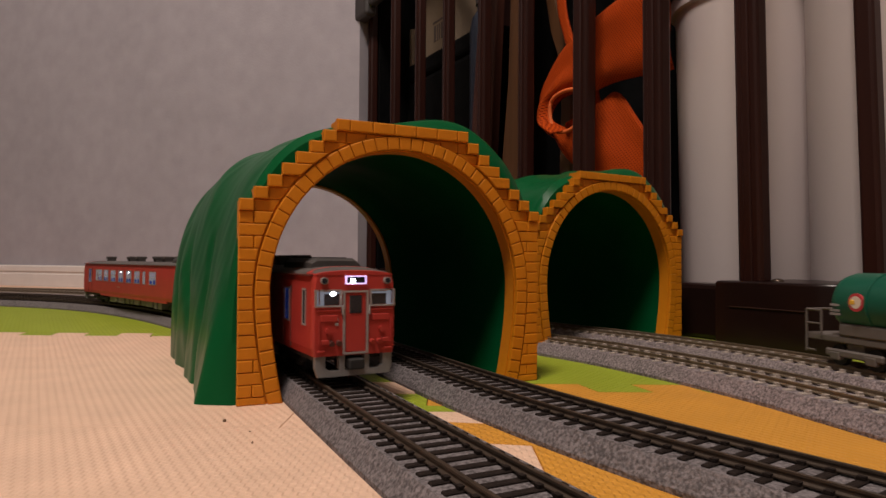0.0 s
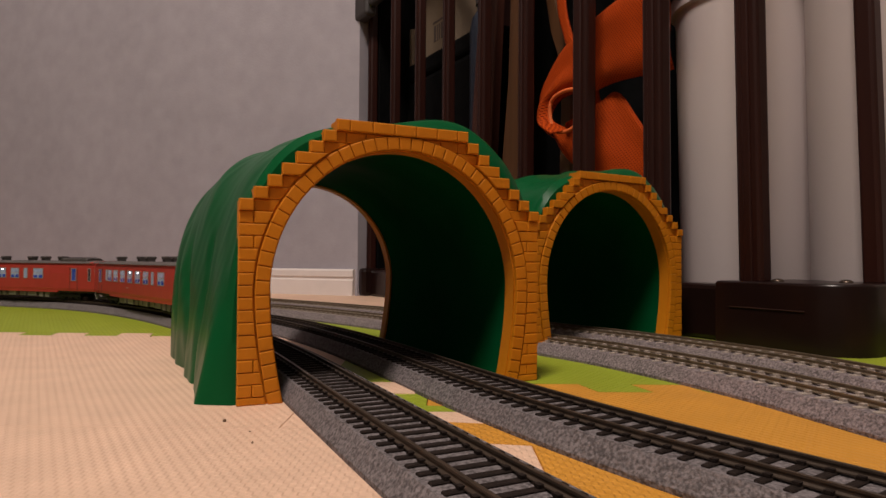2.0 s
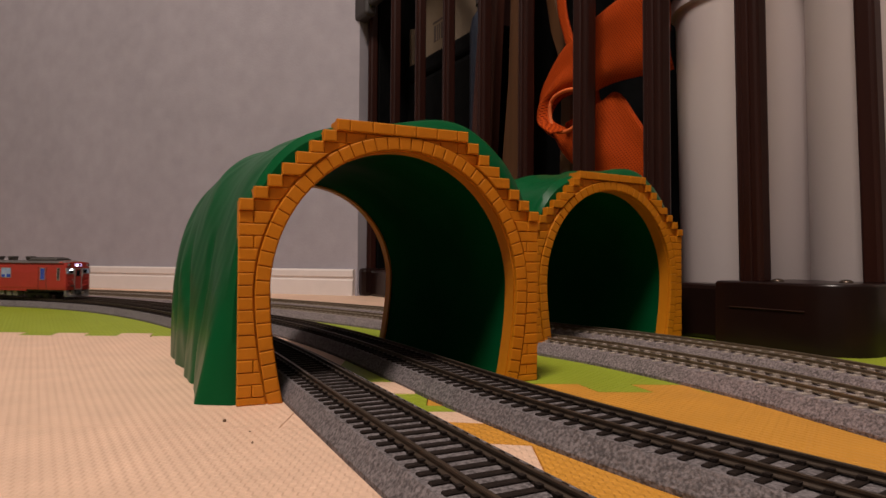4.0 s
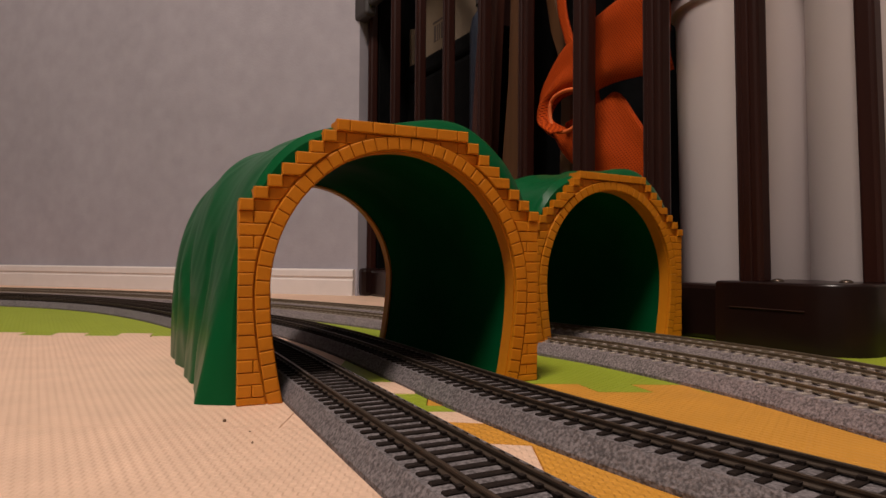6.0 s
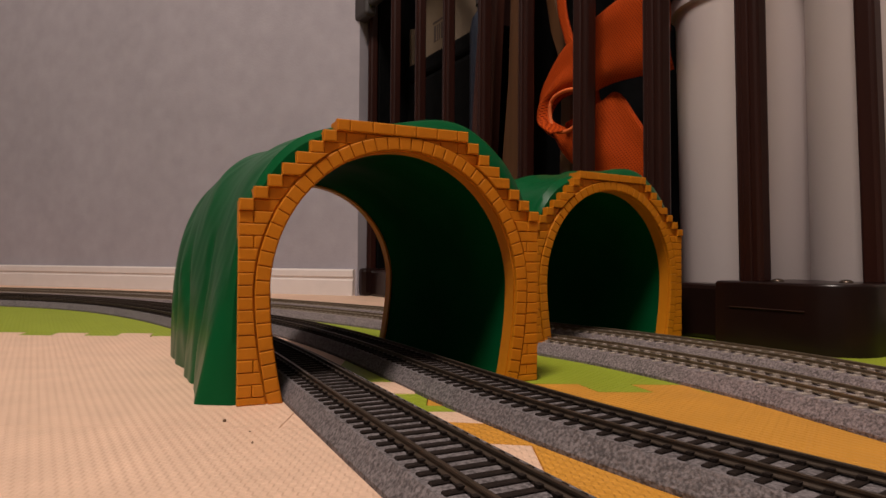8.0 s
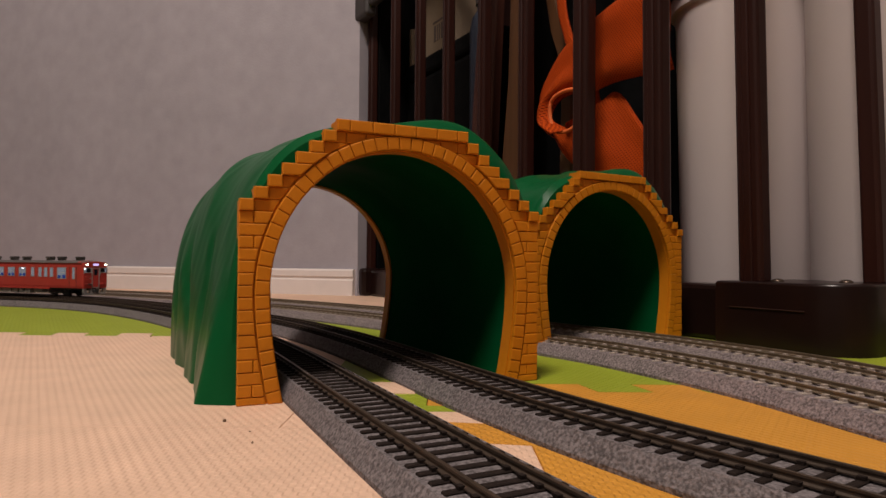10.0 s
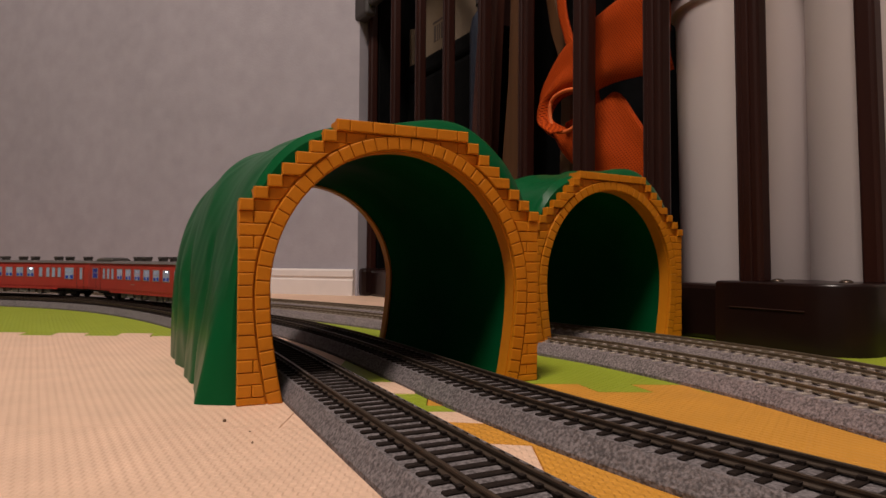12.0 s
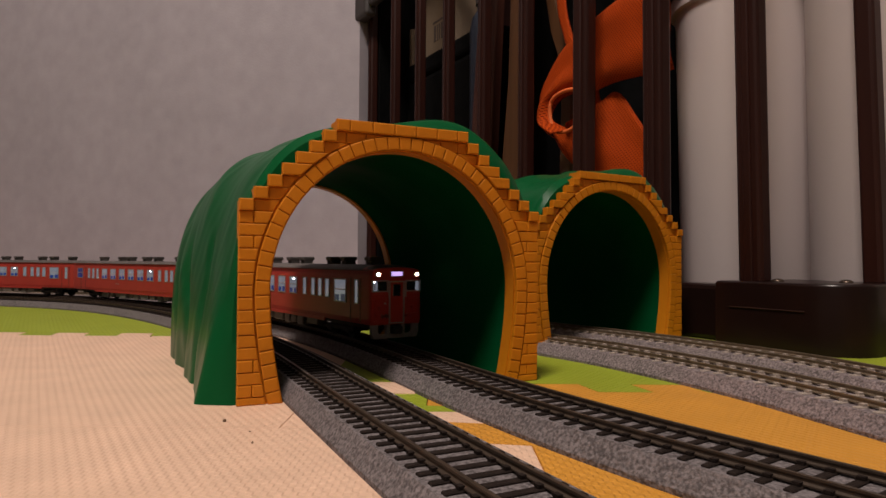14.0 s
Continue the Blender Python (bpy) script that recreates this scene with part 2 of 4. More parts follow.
def teeth(lo, hi, phase):
    """Dove-tailed puzzle teeth along a seam, as (place along, step across between -1 and 1); the same for both neighbours."""
    def level(s):
        return 1 if ((s + phase) / TOOTH) % 1.0 < 0.5 else -1

    out = [(lo, level(lo + 0.005))]
    k = math.floor((lo + phase) / TOOTH) - 1
    while k * TOOTH - phase < hi:
        for u, a in ((0.0, -1), (0.5, 1)):
            s = (k + u) * TOOTH - phase
            if lo + 0.005 < s < hi - 0.005:
                lean = -0.0028 * a
                out += [(s + lean, a), (s + lean * 0.6, a * 0.6), (s - lean * 0.6, -a * 0.6), (s - lean, -a)]
        k += 1
    return out + [(hi, level(hi - 0.005))]


def mat_tile(x0, y0, x1, y1, mat, label, amp=0.0095, sides="wesn"):
    gap = 0.00005
    out = []

    def edge(p, q, axis, inward, here, before):
        k = 0 if axis == "x" else 1
        lo, hi = sorted((p[k], q[k]))
        phase = (0.0075 if abs(p[1] - 0.313) < 1e-6 else 0.0) if axis == "x" else 0.0213
        wide = 0.0185 if axis == "y" and abs(p[0] - 0.012) < 1e-6 else amp
        if here in sides:
            run = [(s, a * wide) for s, a in teeth(lo, hi, phase)]
            if p[k] > q[k]:
                run = run[::-1]
        else:
            run = [] if before in sides else [(p[k], 0.0)]
        for s, a in run:
            out.append((s, p[1] + a + inward * gap) if axis == "x" else (p[0] + a + inward * gap, s))

    edge((x0, y0), (x1, y0), "x", 1, "s", "w")
    edge((x1, y0), (x1, y1), "y", -1, "e", "s")
    edge((x1, y1), (x0, y1), "x", -1, "n", "e")
    edge((x0, y1), (x0, y0), "y", 1, "w", "n")
    return mat_piece(out, mat, label)


def mat_piece(out, mat, label, top=0.0):
    """A foam piece of any outline, its upper edge rounded."""
    bm = bmesh.new()
    lo = [bm.verts.new((x, y, -0.012)) for x, y in out]
    mid = [bm.verts.new((x, y, top - 0.0007)) for x, y in out]
    hi = [bm.verts.new((x, y, top)) for x, y in inset(out, 0.0002)]
    n = len(out)
    bm.faces.new(hi)
    bm.faces.new(lo[::-1])
    for i in range(n):
        j = (i + 1) % n
        bm.faces.new((lo[i], lo[j], mid[j], mid[i]))
        bm.faces.new((mid[i], mid[j], hi[j], hi[i]))
    ob = part("foam_mat", bm, mat)
    return tagged(ob, label, "play mat", group="play mat tiles", kind="structure")


T = 0.29
BEIGE, LIME, AMBER = "beige foam puzzle mat tile with woven relief", "lime green foam puzzle mat tile", "amber yellow foam puzzle mat tile"
for i in range(-6, 0):
    x = -0.115 + T * (i + 1)
    mat_tile(x - T, 0.235, x if i < -1 else -0.06, 0.520, "beige", BEIGE, sides="n")
    mat_tile(x - T, 0.520, x, 0.815, "lime", LIME, sides="sn")
    mat_tile(x - T, 0.815, x, 1.105, "beige", BEIGE, sides="sn")
    mat_tile(x - T, 1.105, x, 1.395, "beige", BEIGE, sides="sn")
    mat_tile(x - T, 1.395, x, 1.70, "beige", BEIGE, sides="s")
    mat_tile(x - T, -0.055, x if i < -1 else 0.012, 0.235, "beige", BEIGE, sides="s" if i < -1 else "se")
    mat_tile(x - T, -0.345, x, -0.055, "beige", BEIGE, sides="n")
mat_piece([(-0.0599, 0.2352), (-0.0066, 0.2352), (-0.0066, 0.2465), (0.0303, 0.2409), (0.0303, 0.2618), (-0.0599, 0.2618)], "beige", BEIGE)
mat_piece([(-0.0599, 0.2620), (0.0303, 0.2620), (0.0303, 0.2674), (-0.0066, 0.2730), (-0.0066, 0.2995), (0.0303, 0.2939), (0.0303, 0.3128), (-0.0599, 0.3128)], "lime", LIME)
mat_piece([(-0.0436, 0.2956), (-0.0124, 0.2956), (-0.0170, 0.3215), (-0.0400, 0.3215)], "beige", BEIGE, 0.0006)
mat_tile(-0.115, -0.345, 0.012, -0.055, "beige", BEIGE, sides="en")
mat_tile(-0.06, 0.313, 0.030, 0.520, "lime", LIME, sides="n")
mat_tile(0.030, 0.313, 0.175, 0.520, "lime", LIME, sides="sn")
mat_tile(-0.115, 0.520, 0.175, 0.815, "lime", LIME, sides="sn")
mat_tile(-0.115, 0.815, 0.175, 1.105, "beige", BEIGE, sides="s")
mat_tile(0.012, 0.023, 0.302, 0.313, "orange_mat", AMBER, sides="wn")
mat_tile(0.012, -0.345, 0.302, 0.023, "orange_mat", AMBER, sides="w")
mat_tile(0.302, 0.023, 0.592, 0.313, "orange_mat", AMBER, sides="n")
mat_tile(0.175, 0.313, 0.465, 0.603, "lime", LIME, sides="s")
mat_tile(0.465, 0.313, 0.755, 0.603, "lime", LIME, sides="s")


# ---- model railway track ----
class Way:
    """A smooth curve on the plan through a few points, by its length."""

    def __init__(self, pts):
        P = [Vector(p) / 1000 for p in pts]
        P = [P[0] * 2 - P[1], *P, P[-1] * 2 - P[-2]]
        raw = []
        for i in range(1, len(P) - 2):
            for k in range(24):
                u = k / 24
                a, b, c, d = P[i - 1:i + 3]
                raw.append(0.5 * ((2 * b) + (c - a) * u + (2 * a - 5 * b + 4 * c - d) * u * u + (3 * b - a - 3 * c + d) * u ** 3))
        raw.append(P[-2])
        for _ in range(60):
            raw = [raw[0]] + [(raw[i - 1] + raw[i] * 2 + raw[i + 1]) / 4 for i in range(1, len(raw) - 1)] + [raw[-1]]
        self.p, self.s = raw, [0.0]
        for a, b in zip(raw, raw[1:]):
            self.s.append(self.s[-1] + (b - a).length)
        self.length = self.s[-1]

    def at(self, s):
        if s <= 0:
            d = (self.p[1] - self.p[0]).normalized()
            return self.p[0] + d * s, d
        if s >= self.length:
            d = (self.p[-1] - self.p[-2]).normalized()
            return self.p[-1] + d * (s - self.length), d
        i = int(np.searchsorted(self.s, s, side="right")) - 1
        i = min(i, len(self.p) - 2)
        f = (s - self.s[i]) / (self.s[i + 1] - self.s[i])
        j, k = max(0, i - 2), min(len(self.p) - 1, i + 3)
        return self.p[i].lerp(self.p[i + 1], f), (self.p[k] - self.p[j]).normalized()


WAY_A = Way([(75, 36), (22, 138), (-11, 204), (-45, 274), (-100, 385), (-180, 515), (-274, 635), (-385, 740), (-488, 803), (-600, 845), (-760, 885), (-1000, 920), (-1300, 915), (-1560, 830), (-1700, 680), (-1730, 480)])
WAY_B = Way([(150, 80), (100, 152), (62, 206), (30, 260), (0, 318), (-30, 380), (-77, 465), (-141, 557), (-215, 637), (-304, 716), (-420, 806), (-541, 880), (-650, 925), (-820, 968), (-1060, 1000), (-1400, 1005), (-1660, 920), (-1800, 760), (-1840, 560), (-1840, 300)])
WAY_C = Way([(206, -600), (206, -200), (204, 0), (198, 100), (182, 190), (167, 252), (148, 313), (112, 386), (80, 432), (0, 533), (-106, 646), (-200, 730), (-373, 862), (-537, 953), (-711, 1020), (-900, 1072), (-1120, 1110)])
WAY_D = Way([(256, -600), (256, -200), (250, 20), (240, 150), (228, 238), (212, 312), (196, 364), (159, 432), (117, 492), (22, 604), (-113, 735), (-222, 826), (-410, 957), (-581, 1036), (-751, 1088), (-920, 1125), (-1150, 1160)])
RAIL_TOP = 0.011


def sweep(bm, way, outline, step=0.006, s0=0.0, s1=None):
    """A closed outline of (across, up) carried along the way."""
    s1 = way.length if s1 is None else s1
    n = int((s1 - s0) / step)
    rings = []
    for i in range(n + 1):
        p, d = way.at(s0 + (s1 - s0) * i / n)
        q = Vector((d.y, -d.x))
        rings.append([bm.verts.new((*(p + q * a), b)) for a, b in outline])
    m = len(outline)
    for r, t in zip(rings, rings[1:]):
        for i in range(m):
            bm.faces.new((r[i], r[(i + 1) % m], t[(i + 1) % m], t[i]))
    bm.faces.new(rings[0][::-1])
    bm.faces.new(rings[-1])
    bmesh.ops.recalc_face_normals(bm, faces=bm.faces[:])


def track(way, label, ballast, sleeper, rail, pitch, kind_light):
    root = empty("model_railway_track", label, "toy track", group="railway tracks")
    bm = bmesh.new()
    sweep(bm, way, [(-0.0205, 0.0), (0.0205, 0.0), (0.0205, 0.0016), (0.0162, 0.0078), (-0.0162, 0.0078), (-0.0205, 0.0016)])
    part("ballast", bm, ballast, root, "moulded grey grit roadbed")
    w = 0.00825
    for side in (-1, 1):
        bm = bmesh.new()
        o = [(-0.0012, 0.0086), (0.0012, 0.0086), (0.0012, 0.0090), (0.0004, 0.0094), (0.0004, 0.0101), (0.00062, 0.0104), (0.00062, RAIL_TOP), (-0.00062, RAIL_TOP), (-0.00062, 0.0104), (-0.0004, 0.0101), (-0.0004, 0.0094), (-0.0012, 0.0090)]
        sweep(bm, way, [(a + side * (w + 0.0006), b) for a, b in o])
        part("rail", bm, rail, root, "dark metal rail")
    bm = bmesh.new()
    if kind_light:
        box(bm, (-0.0150, -0.0013, 0.0074), (0.0150, 0.0013, 0.0084), 0.0003, segments=1)
        for x in (-0.0108, -0.0066, 0.0066, 0.0108):
            box(bm, (x - 0.0011, -0.0011, 0.0083), (x + 0.0011, 0.0011, 0.0094))
    else:
        box(bm, (-0.0150, -0.0013, 0.0070), (0.0150, 0.0013, 0.0085), 0.0003, segments=1)
        for x in (-0.0105, -0.0068, 0.0068, 0.0105):
            box(bm, (x - 0.0008, -0.0010, 0.0087), (x + 0.0008, 0.0010, 0.0095))
    first = part("sleeper", bm, sleeper, root)
    n = int(way.length / pitch)
    spare = bmesh.new()
    for i in range(n):
        p, d = way.at((i + 0.5) * pitch)
        m = Matrix.Translation((*p, 0)) @ Matrix.Rotation(math.atan2(-d.x, d.y), 4, "Z")
        if i == 0:
            first.matrix_basis = m
        elif p.y > 0.02 and p.x > -0.95:
            share("sleeper", first, root, m)
        else:
            box(spare, (-0.0150, -0.0014, 0.0074), (0.0150, 0.0014, 0.0088), m=m)
    part("far_sleepers", spare, sleeper, root, kind="stuff")
    return root


def rails():
    track(WAY_A, "model train track with dark sleepers on grey ballast", "ballast", "sleeper", "rail", 0.0072, False)
    track(WAY_B, "model train track with dark sleepers on grey ballast", "ballast", "sleeper", "rail", 0.0072, False)
    track(WAY_C, "model train track with pale concrete sleepers", "ballast2", "sleeper2", "rail2", 0.0085, True)
    track(WAY_D, "model train track with pale concrete sleepers", "ballast2", "sleeper2", "rail2", 0.0085, True)


# ---- toy tunnels ----
PORTAL_W, PORTAL_C, PORTAL_T, PORTAL_TOP, COURSE = 0.0754, 0.0882, 0.0335, 0.1262, 0.00543
RING = 0.0062
BORE_C, BORE_R, BORE_UP = 0.048, 0.0625, 0.0666


def bore(z, grow=0.0):
    """Half the width of the arched opening at the height z."""
    c, r, up = BORE_C, BORE_R + grow, BORE_UP + grow
    if z >= c + up:
        return 0.0
    if z >= c:
        return r * math.sqrt(max(0, 1 - ((z - c) / up) ** 2))
    return r - 0.0060 * ((c - z) / c) ** 1.7


def bore_point(u, grow=0.0):
    """The opening's outline, u from 0 (left foot) over the crown to 1 (right foot)."""
    c, r, up = BORE_C, BORE_R + grow, BORE_UP + grow
    foot, arc = c, math.pi * (r + up) / 2
    s = u * (2 * foot + arc)
    if s < foot:
        return -bore(s, grow), s
    if s > foot + arc:
        z = 2 * foot + arc - s
        return bore(z, grow), z
    a = math.pi * (1 - (s - foot) / arc)
    return r * math.cos(a), c + up * math.sin(a)


def outer(z):
    """Half the width of the stepped brick front at the height z."""
    if z < PORTAL_C:
        return PORTAL_W
    k = int((z - PORTAL_C) / COURSE + 1e-6) + 1
    return PORTAL_W - (PORTAL_W - PORTAL_T) * k / 7


def brick_solid(poly, y0, y1, bevel=0.00055):
    """A brick with a rounded face edge: outline on the front (x, z), from y1 (back) to y0 (face)."""
    bm = bmesh.new()
    rings = [[bm.verts.new((x, y, z)) for x, z in inset(poly, d)] for d, y in ((0, y1), (0, y0 + bevel), (bevel * 0.3, y0 + bevel * 0.3), (bevel, y0))]
    n = len(poly)
    for a, b in zip(rings, rings[1:]):
        for i in range(n):
            j = (i + 1) % n
            bm.faces.new((a[i], a[j], b[j], b[i]))
    bm.faces.new(rings[-1])
    bmesh.ops.recalc_face_normals(bm, faces=bm.faces[:])
    return bm


TUNNEL_L, TUNNEL_SKEW = 0.162, 0.0085


def tunnel():
    root = empty("toy_tunnel", "green plastic toy tunnel hill with orange brick portals", "toy tunnel", group="toy tunnels")
    rnd = random.Random(4)

    # the two portals, each a plate that carries its bricks
    def portal(place):
        plate = bmesh.new()
        n = 72
        inner = [bore_point(i / n, -0.0007) for i in range(n + 1)]
        outline = [(-PORTAL_W, 0)]
        for k in range(8):
            h = PORTAL_C + COURSE * k if k else PORTAL_C
            outline.append((-outer(h - 0.0005), h if k < 7 else PORTAL_TOP))
            if k < 7:
                outline.append((-outer(h + 0.0005), h))
        outline += [(-x, z) for x, z in outline[::-1]]
        outline = [(x * 0.992, z * 0.994) for x, z in outline]

        def ring_at(i):
            return outline[min(len(outline) - 1, int(round(i / n * (len(outline) - 1))))]

        rows = []
        for y in (0.0, 0.0085):
            rows.append(([plate.verts.new((x, y, z)) for x, z in inner], [plate.verts.new((*(ring_at(i)[:1]), y, ring_at(i)[1])) for i in range(n + 1)]))
        (i0, o0), (i1, o1) = rows
        for i in range(n):
            for quad in ((i0[i], o0[i], o0[i + 1], i0[i + 1]), (i1[i + 1], o1[i + 1], o1[i], i1[i]), (i0[i + 1], i1[i + 1], i1[i], i0[i]), (o0[i], o1[i], o1[i + 1], o0[i + 1])):
                plate.faces.new(quad)
        for i in (0, n):
            plate.faces.new((i0[i], i1[i], o1[i], o0[i]))
        bmesh.ops.remove_doubles(plate, verts=plate.verts[:], dist=1e-6)
        bmesh.ops.recalc_face_normals(plate, faces=plate.faces[:])
        ob = part("portal", plate, "brick", root, "orange moulded brick archway")
        ob.matrix_basis = place
        return ob

    front = portal(Matrix.Translation((0, -0.002, 0)))
    rear = portal(Matrix.Translation((-TUNNEL_SKEW, TUNNEL_L + 0.002, 0)) @ Matrix.Rotation(math.pi, 4, "Z"))
    bricks = []
    # arch stones
    stones, j = 51, 0.00011
    total = 2 * BORE_C + math.pi * (BORE_R + BORE_UP) / 2
    for i in range(stones):
        u0, u1 = i / stones + j / total, (i + 1) / stones - j / total
        us = [u0, (u0 + u1) / 2, u1]
        near, far = [], []
        for u in us:
            a, b, c = Vector(bore_point(u, -0.0002)), Vector(bore_point(max(0, u - 0.004))), Vector(bore_point(min(1, u + 0.004)))
            d = (c - b).normalized()
            near.append(tuple(a))
            far.append((a.x - d.y * RING, max(0.0, a.y + d.x * RING)))
        poly = near + far[::-1]
        bricks.append((poly, -0.0024))
    # courses, left and right of the arch
    tops = [0.0] + [0.0034 + (PORTAL_C - 0.0034) * i / 16 for i in range(17)] + [PORTAL_C + COURSE * k for k in range(1, 8)]
    for row, (z0, z1) in enumerate(zip(tops, tops[1:])):
        zz0, zz1 = z0 + 0.00009, z1 - 0.00009
        w = outer((z0 + z1) / 2)
        in0, in1 = bore(zz0, RING + 0.0005), bore(zz1, RING + 0.0005)
        if in1 < 0.020 and z1 < PORTAL_TOP - 0.001:
            # this course runs on behind the arch stones
            cuts = [-w, -w + 0.0061] + [-w + 0.0061 + (2 * w - 0.0122) * (k + 0.5) / 7 for k in range(7)] + [w - 0.0061, w]
            for n, (a, b) in enumerate(zip(cuts, cuts[1:])):
                bricks.append(([(a + 0.00011, zz0), (b - 0.00011, zz0), (b - 0.00011, zz1), (a + 0.00011, zz1)], -0.0030 if n in (0, len(cuts) - 2) else -0.0008))
            continue
        if z1 > PORTAL_TOP - 0.001:
            cuts = [-w] + [-w + 0.0062 + (2 * w - 0.0124) * k / 5 for k in range(6)] + [w]
            for a, b in zip(cuts, cuts[1:]):
                bricks.append(([(a + 0.00011, zz0), (b - 0.00011, zz0), (b - 0.00011, zz1), (a + 0.00011, zz1)], -0.0030))
            continue
        for side in (-1, 1):
            a = w
            k = 0
            while True:
                corner = k == 0 and row >= 16
                b = a - (0.0061 if k == 0 and (row % 2 or corner) else 0.0108) - (0 if corner else rnd.uniform(0, 0.0006))
                last = b < max(in0, in1) + 0.0018
                p0, p1 = (in0, in1) if last else (b + 0.00011, b + 0.00011)
                p1 = max(p1, 0.0002)
                if a - 0.0002 - min(p0, p1) > 0.0012:
                    e = a - 0.00011 if k else a
                    poly = [(p0, zz0), (e, zz0), (e, zz1), (p1, zz1)]
                    if p0 > e:
                        poly = [(e - 0.0001, zz0)] + poly[2:]
                    bricks.append(([(side * x, zz) for x, zz in poly], -0.0030 if corner else (-0.0017 if row < 16 else -0.0008) - rnd.uniform(0, 0.0003)))
                if last or k > 7:
                    break
                a, k = b, k + 1
    for poly, y0 in bricks:
        b = part("brick", brick_solid(poly, y0, 0.0005), "brick", front)
        share("brick", b, rear, Matrix.Identity(4))

    # the hill: a bulging shell whose sides hang in soft drapes, with a smooth bore inside
    bm = bmesh.new()
    nu, nv = 72, 150
    grid = []
    # drapes: creases as (place along the hill at the foot, lean with the height, depth, width)
    creases = ((0.052, 0.04, 0.0048, 0.0050), (0.098, 0.08, 0.0050, 0.0070), (0.136, -0.05, 0.0030, 0.0060))
    marks = (0, 0.03, 0.25, 0.5, 0.75, 1)
    for j in range(nu + 1):
        f = j / nu
        y = f * TUNNEL_L
        swell = min(1, f / 0.04) * min(1, (1 - f) / 0.08)
        hw = float(np.interp(f, marks, (0.0775, 0.0794, 0.0800, 0.0834, 0.0862, 0.0860)))
        hh = float(np.interp(f, marks, (0.1232, 0.1300, 0.1308, 0.1300, 0.1290, 0.1270)))
        ring = []
        for i in range(nv + 1):
            a = math.pi * (1 - i / nv)
            ca, sa = math.cos(a), math.sin(a)
            k = 1 / ((abs(ca) / hw) ** 3.14 + (abs(sa) / hh) ** 3.14) ** (1 / 3.14)
            # a hump on the crown and a shallow saddle beside it
            k += swell * (0.0056 * math.exp(-((a - 1.33) / 0.20) ** 2) + 0.0052 * math.exp(-((a - 0.95) / 0.26) ** 2) - 0.0045 * math.exp(-((a - 1.86) / 0.20) ** 2) * math.exp(-((f - 0.15) / 0.25) ** 2))
            zz = k * sa
            s = 3.0 if ca < 0 else 11.0
            drape = 0.0
            for n, (c, lean, deep, wide) in enumerate(creases):
                c += lean * zz * (1 if ca < 0 else -0.6) + 0.008 * noise.noise(Vector((zz * 26, n * 3.1, s)))
                d = (y - c) / wide
                fade = max(0.0, 1 - (zz / 0.088) ** 2) * (0.60 + 0.45 * noise.noise(Vector((zz * 18, n * 1.7, s + 5))))
                drape -= deep * fade * math.exp(-d * d)
            drape += 0.0018 * noise.noise(Vector((y * 42 - zz * 14, zz * 19, s))) + 0.0004 * noise.noise(Vector((y * 120 + zz * 60, zz * 50, s + 9)))
            # broad steps across the shoulder
            drape += 0.0036 * noise.noise(Vector((y * 36 + a * 2.0, a * 1.6, s + 2))) * (sa ** 2)
            low = max(0.0, 1 - zz / 0.070)
            flare = (0.0115 * max(0.0, 1 - 1.5 * f) if ca < 0 else 0.003) * low ** 1.5 * min(1, f / 0.05)
            k += drape * swell
            px, pz = k * ca + math.copysign(flare, ca), max(0.0, k * sa)
            if i in (0, nv):
                pz = 0.0
            ring.append(bm.verts.new((px - TUNNEL_SKEW * f, y, pz)))
        grid.append(ring)
    inner, rim = [], []
    lining = bmesh.new()
    for j in range(nu + 1):
        f = j / nu
        ring, edge = [], []
        for i in range(nv + 1):
            x, zz = bore_point(i / nv, 0.0)
            g = (0.0020 + 0.0026 * noise.noise(Vector((f * 5, i * 0.030, 2.0)))) * math.sin(math.pi * f)
            l = math.hypot(x, zz - 0.03) or 1
            p = (x + x / l * g - TUNNEL_SKEW * f, f * TUNNEL_L, max(0.0, zz + (zz - 0.03) / l * g) if 0 < i < nv else 0.0)
            ring.append(lining.verts.new(p))
            if j in (0, nu) or i in (0, nv):
                edge.append(bm.verts.new(((p[0] + TUNNEL_SKEW * f) * 1.012 - TUNNEL_SKEW * f, p[1], p[2] * 1.012)))
            else:
                edge.append(None)
        inner.append(ring)
        rim.append(edge)
    for j in range(nu):
        for i in range(nv):
            bm.faces.new((grid[j][i], grid[j][i + 1], grid[j + 1][i + 1], grid[j + 1][i]))
            lining.faces.new((inner[j][i], inner[j + 1][i], inner[j + 1][i + 1], inner[j][i + 1]))
        for i in (0, nv):
            bm.faces.new((grid[j][i], grid[j + 1][i], rim[j + 1][i], rim[j][i]))
    for j in (0, nu):
        for i in range(nv):
            bm.faces.new((grid[j][i], rim[j][i], rim[j][i + 1], grid[j][i + 1]))
    bmesh.ops.recalc_face_normals(bm, faces=bm.faces[:])
    shell = part("hill_shell", bm, "green", root, "glossy dark green moulded hill", smooth=True)
    shell.data.set_sharp_from_angle(angle=radians(40))
    # lining in the darkened green, painting the shade inside the bore
    part("bore_lining", lining, "green_inside", root, "inside of the tunnel, shade put into its dark green", smooth=True)
    return root


def tunnels():
    t = tunnel()
    t.matrix_basis = pose(-0.0199, 0.3030, 0, 0, 0, math.degrees(0.445))
    copy_thing(t, pose(0.1220, 0.4641, 0, 0, 0, math.degrees(0.540)))


# ---- slatted wooden storage rack ----
def rack_at(s, back, z=0.0):
    p = RACK_O + RACK_D * s + RACK_N * back
    return Vector((p.x, p.y, z))


